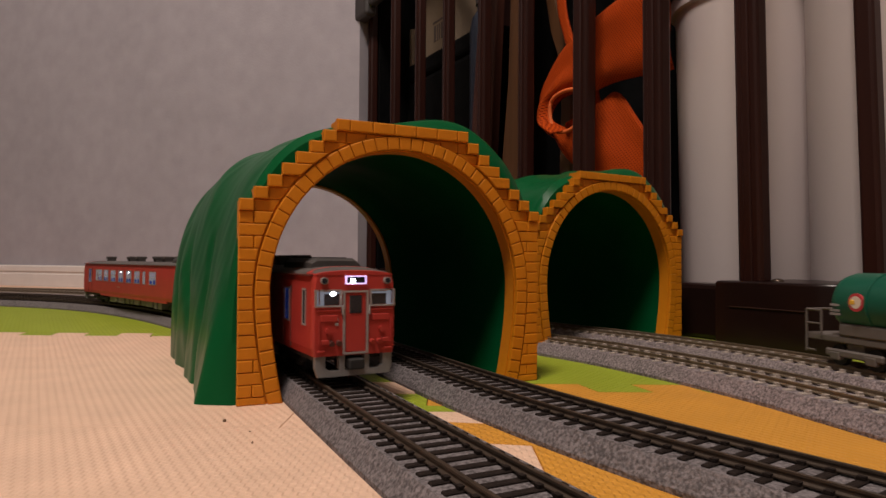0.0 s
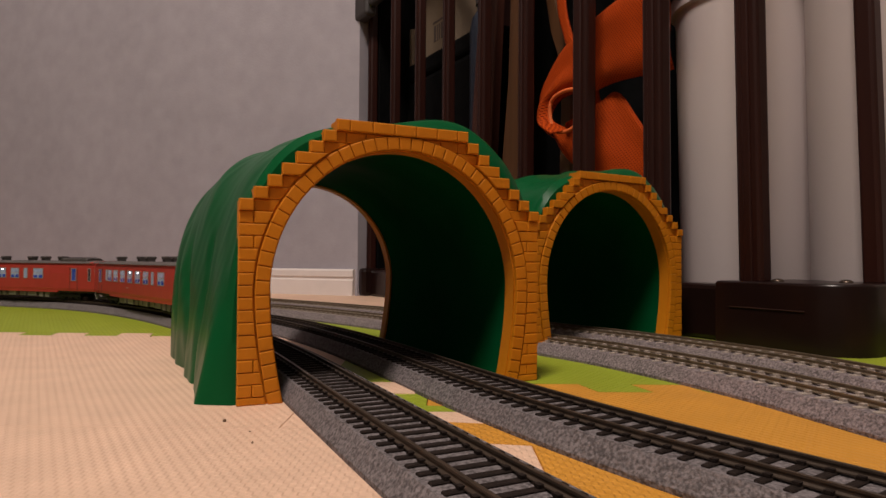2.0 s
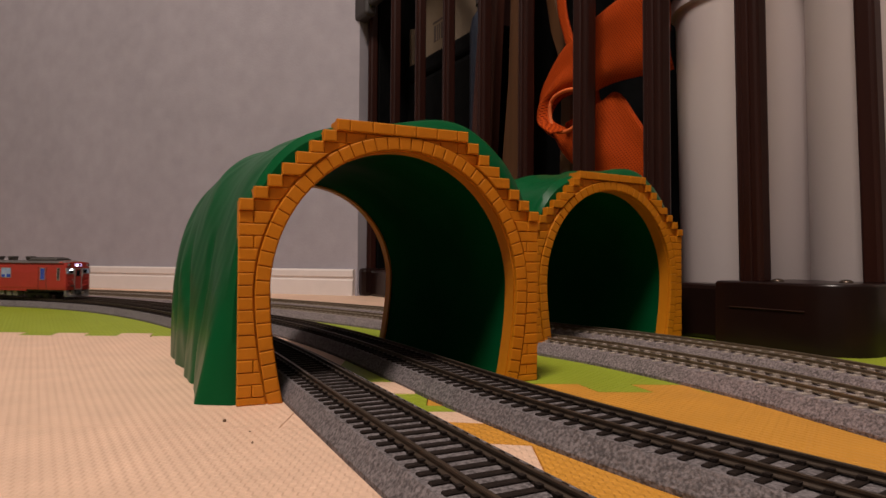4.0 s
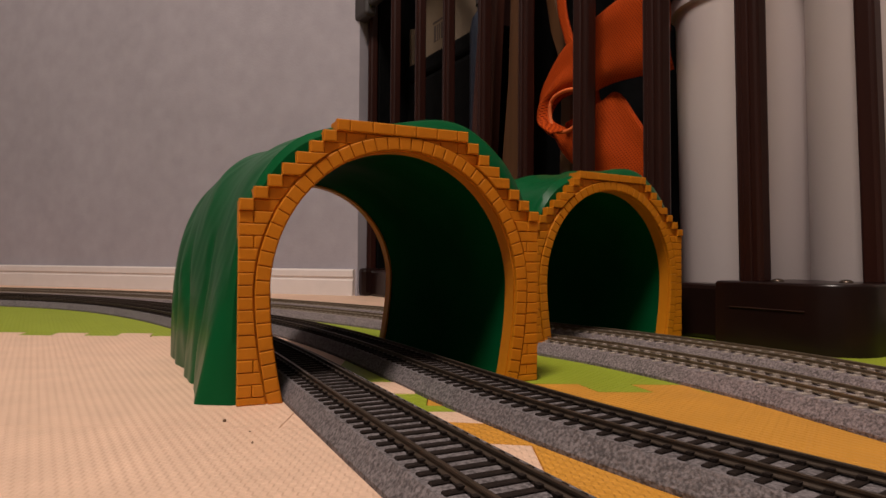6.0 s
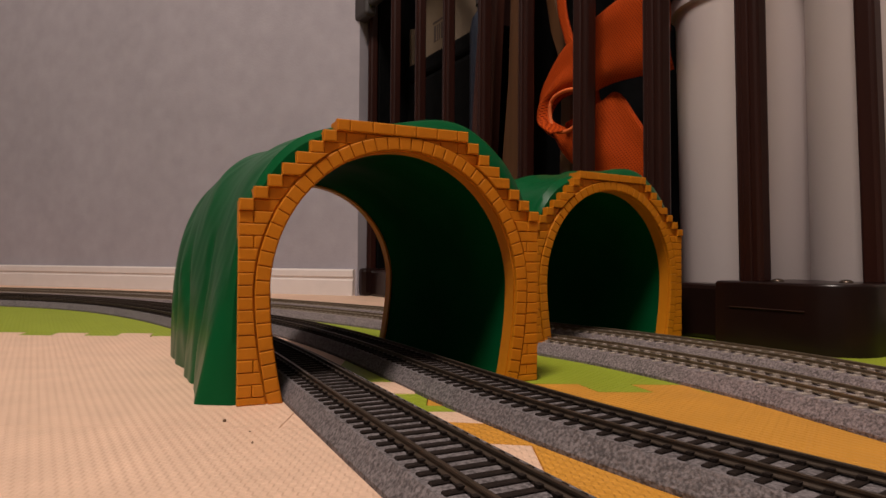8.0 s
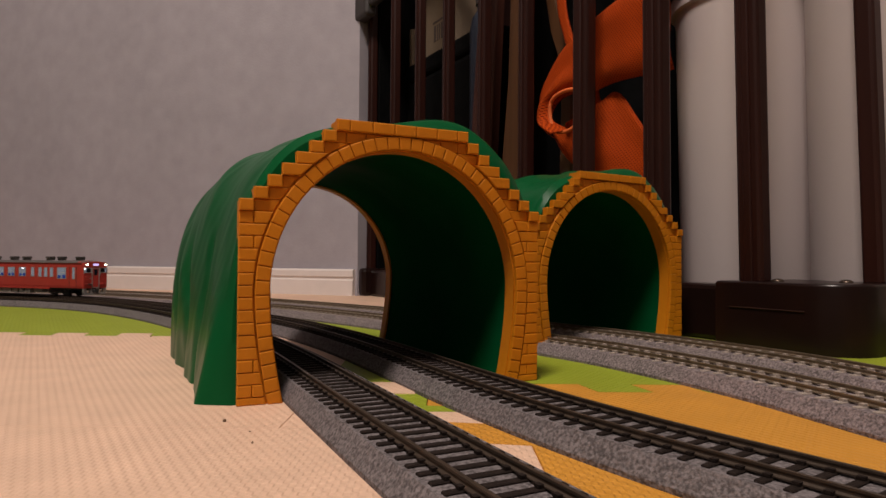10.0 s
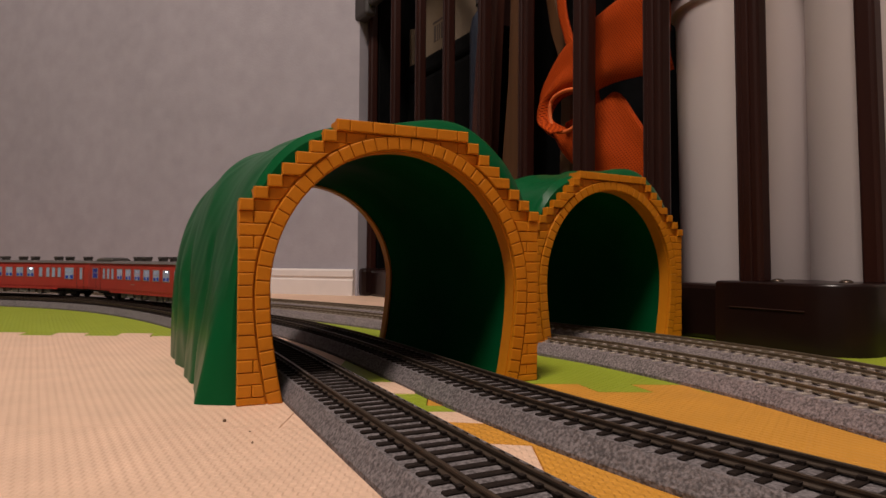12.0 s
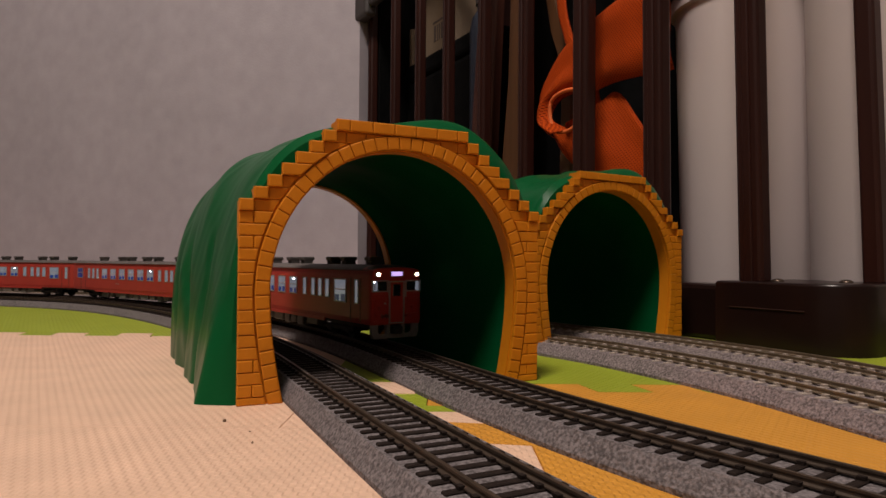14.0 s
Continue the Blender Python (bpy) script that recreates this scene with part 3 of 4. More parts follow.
RACK_M = Matrix(((RACK_D.x, RACK_N.x, 0, RACK_O.x), (RACK_D.y, RACK_N.y, 0, RACK_O.y), (0, 0, 1, 0), (0, 0, 0, 1)))


def rack():
    """Local space: x along the front, y into the rack."""
    root = empty("slatted_rack", "dark brown wooden rack with upright slats, standing on the mats", "rack", RACK_M)
    bm = solid((0.084, 0.009, 0.0), (0.86, 0.045, 0.0450), 0.004)
    part("base_rail", bm, "base_wood", root)
    bm = bmesh.new()
    box(bm, (-0.016, -0.002, 0.0), (0.086, 0.10, 0.0485), 0.0)
    bmesh.ops.bevel(bm, geom=[e for e in bm.edges if abs(e.verts[0].co.z - e.verts[1].co.z) > 0.01 and e.verts[0].co.x < 0.05], offset=0.030, segments=8, affect="EDGES", profile=0.5)
    bmesh.ops.bevel(bm, geom=[e for e in bm.edges if e.verts[0].co.z > 0.04 and e.verts[1].co.z > 0.04], offset=0.0025, segments=3, affect="EDGES", profile=0.5)
    foot = part("corner_foot", bm, "base_wood", root, "glossy dark rounded corner foot")
    foot.data.set_sharp_from_angle(angle=radians(30))
    for p in foot.data.polygons:
        p.use_smooth = True
    bm = bmesh.new()
    box(bm, (0.016, -0.0028, 0.0285), (0.074, -0.0012, 0.0294), 0.0003, segments=1)
    part("groove_line", bm, "dark_wood", root)
    for x, y in ((0.048, 0.018), (0.012, 0.042)):
        bm = bmesh.new()
        bmesh.ops.create_uvsphere(bm, u_segments=14, v_segments=8, radius=0.0048)
        bmesh.ops.scale(bm, vec=(1, 1, 0.5), verts=bm.verts[:])
        bmesh.ops.translate(bm, vec=(x, y, 0.0485), verts=bm.verts[:])
        part("screw_head", bm, "screw", root, smooth=True)
    bm = bmesh.new()
    cyl(bm, (0.152, 0.0095, 0.014), (0.152, 0.0070, 0.014), 0.0026)
    part("screw_head", bm, "screw", root)
    bm = bmesh.new()
    box(bm, (0.788, -0.006, 0.0), (0.852, 0.05, 0.0485), 0.006)
    part("corner_foot", bm, "base_wood", root, "dark rounded corner foot")

    def bar(s, w, d=0.014, back=0.008, mat="dark_wood", z0=0.046, lean=0.0):
        bm = solid((-w / 2, back, 0), (w / 2, back + d, 0.62), 0.003)
        o = part("slat", bm, mat, root)
        o.matrix_basis = Matrix.Translation((s, 0, z0)) @ Matrix.Rotation(radians(lean), 4, "Y")
        # a raised bead along the slat
        bm = solid((-w * 0.16, back - 0.0018, 0.0), (w * 0.16, back + 0.001, 0.62), 0.0008, 1)
        part("bead", bm, mat, o)

    for s, w in ((0.064, 0.020), (0.158, 0.022), (0.254, 0.022), (0.352, 0.016), (0.440, 0.015), (0.532, 0.016), (0.618, 0.014), (0.706, 0.013), (0.800, 0.014)):
        bar(s, w, lean=1.1 if s < 0.1 else 0.5 if s < 0.2 else 0)
    bm = solid((-0.0070, -0.007, 0), (0.0070, 0.007, 0.62), 0.003)
    o = part("slat", bm, "dark_wood", root)
    p = RACK_M.inverted() @ Vector((0.312, 0.455, 0.046))
    o.matrix_basis = Matrix.Translation(p) @ Matrix.Rotation(radians(1.6), 4, "Y")
    bm = solid((-0.012, 0.006, 0.655), (0.86, 0.030, 0.690), 0.004)
    part("top_rail", bm, "base_wood", root)
    # dark back added to keep the lit wall from showing between slats
    bm = solid((-0.01, 0.300, 0.0), (0.90, 0.312, 0.66), 0.002)
    part("shade_back", bm, "base_wood", root)
    bm = solid((0.055, 0.05, 0.006), (0.86, 0.298, 0.020), 0.002)
    part("bottom_board", bm, "base_wood", root)
    # slanting black sheet added as shade, hiding the bright wall past the slats
    bm = bmesh.new()
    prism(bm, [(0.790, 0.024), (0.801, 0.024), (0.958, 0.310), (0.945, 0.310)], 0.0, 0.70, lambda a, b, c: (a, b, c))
    part("shade_panel", bm, "black", root)
    return root


def tub(x0, x1, y0, y1, h, r, label):
    """A tall white plastic tub: rounded corners, slight taper, open top with a rim."""
    bm = bmesh.new()
    cx, cy, ax, ay = (x0 + x1) / 2, (y0 + y1) / 2, (x1 - x0) / 2, (y1 - y0) / 2
    rings = []
    for z, g in ((0.0, -0.004), (0.002, -0.001), (0.01, 0), (h - 0.030, 0.0055), (h - 0.022, 0.006), (h - 0.020, 0.006), (h - 0.018, 0.010), (h, 0.010), (h, 0.006), (h - 0.03, 0.003), (0.012, -0.004)):
        ring = []
        for i in range(64):
            a = 2 * math.pi * i / 64
            c, s = math.cos(a), math.sin(a)
            px = (ax - r) * (1 if c > 0 else -1) + (r + g) * c
            py = (ay - r) * (1 if s > 0 else -1) + (r + g) * s
            ring.append(bm.verts.new((cx + px, cy + py, z)))
        rings.append(ring)
    for a, b in zip(rings, rings[1:]):
        for i in range(64):
            bm.faces.new((a[i], a[(i + 1) % 64], b[(i + 1) % 64], b[i]))
    bm.faces.new(rings[0][::-1])
    bm.faces.new(rings[-1])
    bmesh.ops.recalc_face_normals(bm, faces=bm.faces[:])
    root = empty("storage_tub", label, "storage tub", RACK_M @ Matrix.Translation((0, 0, 0.021)), group="white tubs in the rack")
    side = part("tub_wall", bm, "white", root, smooth=True)
    side.data.set_sharp_from_angle(angle=radians(35))
    bm = bmesh.new()
    loops = []
    for g, z in ((0.008, h - 0.004), (0.0135, h - 0.004), (0.0135, h + 0.003), (0.008, h + 0.003)):
        loop = []
        for i in range(64):
            a = 2 * math.pi * i / 64
            c, s = math.cos(a), math.sin(a)
            loop.append(bm.verts.new((cx + (ax - r) * (1 if c > 0 else -1) + (r + g) * c, cy + (ay - r) * (1 if s > 0 else -1) + (r + g) * s, z)))
        loops.append(loop)
    for k in range(4):
        for i in range(64):
            bm.faces.new((loops[k][i], loops[k][(i + 1) % 64], loops[(k + 1) % 4][(i + 1) % 64], loops[(k + 1) % 4][i]))
    bmesh.ops.recalc_face_normals(bm, faces=bm.faces[:])
    part("rim", bm, "grey_plastic", root, "thin grey rim", smooth=True)


def slab(name, pts, y0, y1, mat, label, category):
    """A board cut to an outline of (along, up) in the rack's space, standing on its bottom board."""
    bm = bmesh.new()
    prism(bm, pts, y0, y1, lambda a, b, c: (a, c, b))
    bmesh.ops.bevel(bm, geom=bm.edges[:], offset=0.002, segments=2, affect="EDGES", profile=0.5)
    ob = part(name, bm, mat)
    ob.matrix_basis = RACK_M
    return tagged(ob, label, category)


def carton(x0, x1, y0, z0, z1, tilt, bars):
    root = empty("carton", "cream printed cardboard carton behind the slats", "box", RACK_M @ Matrix.Translation(((x0 + x1) / 2, y0, z0)) @ Matrix.Rotation(radians(tilt), 4, "Z"), group="cartons in the rack")
    w, h = (x1 - x0) / 2, z1 - z0
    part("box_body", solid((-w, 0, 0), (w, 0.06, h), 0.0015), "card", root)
    for a, b, c, d in bars:
        part("print_bar", solid((-w + 2 * w * a, -0.0006, h * c), (-w + 2 * w * b, 0.0005, h * d)), "ink", root)


def smooth_line(pts, n):
    P = [Vector(p) for p in pts]
    P = [P[0] * 2 - P[1], *P, P[-1] * 2 - P[-2]]
    out = []
    for k in range(n + 1):
        f = k / n * (len(P) - 3)
        i = min(int(f), len(P) - 4)
        u = f - i
        a, b, c, d = P[i:i + 4]
        out.append(0.5 * ((2 * b) + (c - a) * u + (2 * a - 5 * b + 4 * c - d) * u * u + (3 * b - a - 3 * c + d) * u ** 3))
    return out


def cloth_band(name, a, b, depth, bulge, folds, root, mat="cloth", n=44, m=16, seed=0.0):
    """A band of cloth between two edges given as (along, up) in millimetres, bellied towards the slats, with thickness."""
    A, B = smooth_line(a, n), smooth_line(b, n)
    bm = bmesh.new()
    uv = bm.loops.layers.uv.new("UVMap")
    sides = []
    for off in (0.0, 0.0016):
        grid = []
        for i in range(n + 1):
            row = []
            for j in range(m + 1):
                f = j / m
                p = A[i].lerp(B[i], f) / 1000
                y = depth(i / n) - bulge * math.sin(math.pi * f) - folds * math.sin(f * 8.5 + seed + i * 0.09) - folds * 0.8 * noise.noise(Vector((i * 0.13, f * 2.2, seed)))
                row.append(bm.verts.new((p.x, y + off, p.y)))
            grid.append(row)
        sides.append(grid)
    for k, g in enumerate(sides):
        for i in range(n):
            for j in range(m):
                q = (g[i][j], g[i + 1][j], g[i + 1][j + 1], g[i][j + 1])
                f = bm.faces.new(q if k else q[::-1])
                for l in f.loops:
                    l[uv].uv = (l.vert.co.x * 1.15, l.vert.co.z * 1.0)
    g, h = sides
    for i in range(n):
        for j in (0, m):
            bm.faces.new((g[i][j], g[i + 1][j], h[i + 1][j], h[i][j]))
    for j in range(m):
        for i in (0, n):
            bm.faces.new((g[i][j], g[i][j + 1], h[i][j + 1], h[i][j]))
    bmesh.ops.recalc_face_normals(bm, faces=bm.faces[:])
    return part(name, bm, mat, root, smooth=True)


def hem(pts, r, depth, root):
    L = smooth_line(pts, 40)
    bm = bmesh.new()
    rings = []
    for i, p in enumerate(L):
        t = (L[min(i + 1, 40)] - L[max(i - 1, 0)]).normalized()
        q = Vector((-t.y, t.x))
        rings.append([bm.verts.new((p.x / 1000 + q.x * r * math.cos(k * math.pi / 4), depth(i / 40) + r * math.sin(k * math.pi / 4), p.y / 1000 + q.y * r * math.cos(k * math.pi / 4))) for k in range(8)])
    for a, b in zip(rings, rings[1:]):
        for k in range(8):
            bm.faces.new((a[k], a[(k + 1) % 8], b[(k + 1) % 8], b[k]))
    bmesh.ops.recalc_face_normals(bm, faces=bm.faces[:])
    part("hem", bm, "cloth_trim", root, "stitched orange binding", smooth=True)


def orange_bag():
    root = empty("mesh_bag", "bright orange perforated fabric bag hanging twisted behind slats", "bag", RACK_M)
    cloth_band("upper_fold", [(170, 350), (278, 331), (325, 316), (360, 285), (371, 250), (365, 225), (337, 204)], [(170, 244), (244, 252), (287, 251), (319, 256), (343, 250), (345, 230), (318, 214)], lambda f: 0.052 + 0.006 * math.sin(f * 5), 0.010, 0.0035, root)
    cloth_band("lower_fold", [(357, 216), (340, 190), (320, 170), (302, 148), (289, 60), (286, 22)], [(300, 226), (262, 246), (232, 216), (196, 165), (180, 100), (178, 22)], lambda f: 0.062, 0.008, 0.004, root, seed=2.0)
    cloth_band("strap", [(352, 640), (350, 480), (347, 372), (332, 322), (322, 300)], [(335, 640), (334, 480), (331, 372), (318, 322), (306, 302)], lambda f: 0.056, 0.002, 0.0005, root, m=5, seed=4.0)
    hem([(287, 252), (319, 258), (344, 252), (347, 232), (335, 214), (310, 212), (292, 224)], 0.0024, lambda f: 0.047, root)
    # the inner wall of the pouch, in shade behind the loop
    cloth_band("pouch_lining", [(300, 262), (330, 250), (345, 225)], [(285, 215), (300, 205), (320, 200)], lambda f: 0.078, 0.002, 0.002, root, m=8, n=16, seed=6.0)


def rack_contents():
    tub(0.096, 0.218, 0.080, 0.235, 0.310, 0.060, "tall white plastic tub behind the rack's slats")
    tub(-0.075, 0.088, 0.078, 0.240, 0.345, 0.072, "tall white plastic tub beside another tub")
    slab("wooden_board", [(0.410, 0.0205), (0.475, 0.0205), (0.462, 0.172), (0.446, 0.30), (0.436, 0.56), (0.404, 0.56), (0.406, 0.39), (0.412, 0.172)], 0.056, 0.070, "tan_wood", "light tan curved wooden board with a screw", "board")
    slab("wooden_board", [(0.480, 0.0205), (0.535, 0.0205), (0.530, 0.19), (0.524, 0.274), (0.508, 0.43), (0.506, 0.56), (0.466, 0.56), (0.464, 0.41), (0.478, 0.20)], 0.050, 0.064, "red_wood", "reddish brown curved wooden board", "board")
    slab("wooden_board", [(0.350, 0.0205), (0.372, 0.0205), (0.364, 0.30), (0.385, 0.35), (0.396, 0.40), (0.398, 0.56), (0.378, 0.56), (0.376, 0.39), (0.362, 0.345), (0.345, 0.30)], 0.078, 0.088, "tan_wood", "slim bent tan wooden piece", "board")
    # black blocks stand in for the deep shade behind the slats
    for x0, x1, y0, z1, label in ((0.560, 0.850, 0.100, 0.428, "black block added for the shade at the rack's far end"), (0.222, 0.530, 0.125, 0.50, "tall black block added for the shade in the rack's middle")):
        root = empty("shade_block", label, "storage box", RACK_M)
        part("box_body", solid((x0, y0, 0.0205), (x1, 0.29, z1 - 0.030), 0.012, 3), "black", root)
        part("shade_block_top", solid((x0 - 0.003, y0 - 0.003, z1 - 0.031), (x1 + 0.003, 0.293, z1), 0.006, 2), "black", root)
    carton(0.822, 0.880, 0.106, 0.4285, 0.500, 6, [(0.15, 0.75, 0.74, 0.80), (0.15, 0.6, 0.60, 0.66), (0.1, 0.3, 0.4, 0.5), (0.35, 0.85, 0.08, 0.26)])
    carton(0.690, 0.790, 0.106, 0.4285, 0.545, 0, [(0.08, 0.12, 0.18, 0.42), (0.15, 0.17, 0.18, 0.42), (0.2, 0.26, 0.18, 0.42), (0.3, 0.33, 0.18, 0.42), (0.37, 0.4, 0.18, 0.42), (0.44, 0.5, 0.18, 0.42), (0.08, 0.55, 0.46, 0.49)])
    root = empty("bottle", "dark navy plastic bottle with a rounded shoulder", "bottle", RACK_M @ Matrix.Translation((0.553, 0.088, 0.0205)))
    bm = bmesh.new()
    prof = [(0.0, 0), (0.019, 0), (0.021, 0.004), (0.021, 0.385), (0.018, 0.405), (0.010, 0.418), (0.010, 0.428), (0.0, 0.428)]
    rings = [[bm.verts.new((max(r, 1e-5) * math.cos(k * math.pi / 12), max(r, 1e-5) * math.sin(k * math.pi / 12), z)) for k in range(24)] for r, z in prof]
    for a, b in zip(rings, rings[1:]):
        for k in range(24):
            bm.faces.new((a[k], a[(k + 1) % 24], b[(k + 1) % 24], b[k]))
    bmesh.ops.remove_doubles(bm, verts=bm.verts[:], dist=1e-4)
    bmesh.ops.recalc_face_normals(bm, faces=bm.faces[:])
    part("bottle_body", bm, "navy", root, smooth=True)
    bm = bmesh.new()
    cyl(bm, (0, 0, 0.426), (0, 0, 0.450), 0.0125, n=20)
    part("cap", bm, "grey_plastic", root)
    orange_bag()
    bm = solid((0.765, -0.016, 0.485), (0.835, 0.006, 0.640), 0.006, 3)
    box(bm, (0.700, -0.010, 0.500), (0.770, 0.006, 0.640), 0.004)
    ob = part("corner_clamp", bm, "grey_plastic")
    ob.matrix_basis = RACK_M
    tagged(ob, "dark grey plastic clamp on the rack's corner slats", "clamp")


def crumbs():
    for x, y, r in ((-0.0830, 0.2430, 0.0007), (-0.0640, 0.2150, 0.0004), (-0.232, 0.505, 0.0005), (-0.0690, 0.2290, 0.0003), (-0.395, 0.485, 0.0004)):
        bm = bmesh.new()
        bmesh.ops.create_icosphere(bm, subdivisions=2, radius=r)
        for v in bm.verts:
            v.co *= 1 + 0.35 * noise.noise(v.co * 1400 + Vector((x * 90, y * 90, 0)))
        bmesh.ops.translate(bm, vec=(x, y, r * 0.7), verts=bm.verts[:])
        tagged(part("crumb", bm, "crumb", smooth=True), "tiny dark brown crumb on the foam mat", "crumb", group="crumbs")


# ---- trains ----
CAR_L, CAR_B, CAR_GAP = 0.318, 0.213, 0.006


def ring_loft(bm, rings, cap=True):
    vs = [[bm.verts.new(p) for p in r] for r in rings]
    n = len(rings[0])
    for a, b in zip(vs, vs[1:]):
        for i in range(n):
            bm.faces.new((a[i], a[(i + 1) % n], b[(i + 1) % n], b[i]))
    if cap:
        bm.faces.new(vs[0][::-1])
        bm.faces.new(vs[-1])
    bmesh.ops.recalc_face_normals(bm, faces=bm.faces[:])


def side_window(root, side, y, w, z0, z1, pane, name="side_window"):
    """A pane in a raised rubber frame on the car's side; y along the car."""
    x = 0.01745 * side
    bm = bmesh.new()
    t = 0.0007
    for lo, hi in (((y - w - t, z0 - t), (y + w + t, z0)), ((y - w - t, z1), (y + w + t, z1 + t)), ((y - w - t, z0), (y - w, z1)), ((y + w, z0), (y + w + t, z1))):
        box(bm, (min(x, x + 0.0004 * side), lo[0], lo[1]), (max(x, x + 0.0004 * side), hi[0], hi[1]))
    fr = part(name, bm, "trim", root)
    bm = bmesh.new()
    box(bm, (min(x - 0.0004 * side, x + 0.00012 * side), y - w, z0), (max(x - 0.0004 * side, x + 0.00012 * side), y + w, z1))
    part("pane", bm, pane, fr)
    if w > 0.006:
        bm = bmesh.new()
        zc = z0 + (z1 - z0) * 0.55
        box(bm, (min(x, x + 0.0003 * side), y - w, zc - 0.0003), (max(x, x + 0.0003 * side), y + w, zc + 0.0003))
        part("sash_bar", bm, "trim", fr)
        # seat backs and dark cabin behind the lower half of the glass
        bm = bmesh.new()
        box(bm, (min(x, x + 0.0002 * side), y - w * 0.96, z0), (max(x, x + 0.0002 * side), y - w * 0.15, z0 + (z1 - z0) * 0.34))
        box(bm, (min(x, x + 0.0002 * side), y + w * 0.20, z0), (max(x, x + 0.0002 * side), y + w * 0.96, z0 + (z1 - z0) * 0.30))
        part("seat_back", bm, "window_blue", fr, "blue seat backs seen through the glass")
        if int(abs(y) * 1000) % 3 == 0:
            bm = bmesh.new()
            box(bm, (min(x, x + 0.0003 * side), y - 0.0022, z1 - 0.0018), (max(x, x + 0.0003 * side), y + 0.0012, z1 - 0.0004))
            part("ceiling_light", bm, "led_soft", fr, "small white interior light")


def cab_face(root, end, style):
    """The driver's end. end -1: at the car's rear (its low y), +1: at its front."""
    y = end * (CAR_L / 2)

    def slab_on(name, x0, x1, z0, z1, d0, d1, mat, parent=root, label="", bevel=0.0003):
        a, b = y + end * d0, y + end * d1
        return part(name, solid((x0, min(a, b), z0), (x1, max(a, b), z1), bevel, 1), mat, parent, label)

    def frame_on(name, x0, x1, z0, z1, t, mat, label=""):
        bm = bmesh.new()
        a, b = y - end * 0.0008, y + end * 0.0008
        lo, hi = min(a, b), max(a, b)
        for p, q in (((x0, z0), (x1, z0 + t)), ((x0, z1 - t), (x1, z1)), ((x0, z0 + t), (x0 + t, z1 - t)), ((x1 - t, z0 + t), (x1, z1 - t))):
            box(bm, (p[0], lo, p[1]), (q[0], hi, q[1]))
        return part(name, bm, mat, root, label)

    lit = style["lit"]
    # pressed ribs, lifting lugs and the jumper sockets on the lower face
    for sx in (-1, 1):
        slab_on("waist_rib", min(sx * 0.0062, sx * 0.0160), max(sx * 0.0062, sx * 0.0160), 0.0302, 0.0307, -0.0004, 0.0006, "red", root, bevel=0.0001)
        slab_on("foot_step", sx * 0.0140 - 0.0014, sx * 0.0140 + 0.0014, 0.0136, 0.0143, -0.0004, 0.0012, "red", root, bevel=0.0001)
        for k in range(2):
            bm = bmesh.new()
            cyl(bm, (sx * 0.0085 + k * 0.0030 - 0.0015, y - end * 0.0004, 0.0172), (sx * 0.0085 + k * 0.0030 - 0.0015, y + end * 0.0016, 0.0168), 0.0011, n=12)
            part("jumper_socket", bm, "frame_dark" if sx < 0 else "red", root)
        bm = bmesh.new()
        cyl(bm, (sx * 0.0152, y + end * 0.0010, 0.0330), (sx * 0.0152, y + end * 0.0010, 0.0390), 0.00025, n=6)
        part("wiper", bm, "frame_dark", root)
    for k, (dx, dz, w) in enumerate(((-0.0095, 0.0262, 0.0013), (-0.0078, 0.0262, 0.0012), (-0.0078, 0.0242, 0.0012))):
        slab_on("number_bar", dx - w / 2, dx + w / 2, dz, dz + 0.0011, -0.0002, 0.0004, "trim", root, bevel=0)
    for sx in (-1, 1):
        x0, x1 = sorted((sx * 0.0059, sx * 0.0167))
        w = frame_on("cab_window", x0, x1, 0.0318, 0.0390, 0.0007, "trim", "grey-framed cab window")
        slab_on("pane", x0 + 0.0007, x1 - 0.0007, 0.0325, 0.0383, -0.0006, 0.0002, "dark_glass", w)
        # glowing strip paints the bright reflection on the pane's outer third
        slab_on("reflection_strip", x0 + 0.0007 if sx < 0 else x1 - 0.0036, x0 + 0.0036 if sx < 0 else x1 - 0.0007, 0.0325, 0.0383, 0.0001, 0.0004, "window", w)
        # lamps
        bm = bmesh.new()
        c = (sx * 0.0132, y, 0.0426)
        cyl(bm, (c[0], y - end * 0.002, c[2]), (c[0], y + end * 0.0016, c[2]), 0.0015, n=20)
        lamp = part("headlight", bm, "trim", root, "round headlight in a metal rim", smooth=False)
        bm = bmesh.new()
        cyl(bm, (c[0], y + end * 0.0012, c[2]), (c[0], y + end * 0.0018, c[2]), 0.0011, n=20)
        part("lens", bm, "lamp_warm" if style["headlights"] else "dark_glass", lamp)
        bm = bmesh.new()
        cyl(bm, (sx * 0.0112, y, 0.0222), (sx * 0.0112, y + end * 0.0012, 0.0222), 0.0013, n=14)
        part("tail_lamp", bm, "red", root)
        slab_on("marker_box", sx * 0.0125 - 0.0016, sx * 0.0125 + 0.0016, 0.0165, 0.0185, -0.001, 0.0011, "red", root)
        slab_on("hand_rail", sx * 0.0150 - 0.00025, sx * 0.0150 + 0.00025, 0.0165, 0.0265, 0.0003, 0.0010, "red", root, bevel=0)
        slab_on("step_panel", sx * 0.0108 - 0.0036, sx * 0.0108 + 0.0036, 0.0258, 0.0286, -0.0005, 0.0005, "red", root)
    door = frame_on("gangway_frame", -0.0053, 0.0053, 0.0122, 0.0385, 0.0008, "trim", "grey metal door frame")
    slab_on("gangway_door", -0.0043, 0.0043, 0.0130, 0.0375, -0.001, 0.0003, "red", root, "red end door")
    slab_on("door_window", -0.0027, 0.0027, 0.0290, 0.0365, -0.0006, 0.0006, "dark_glass", root)
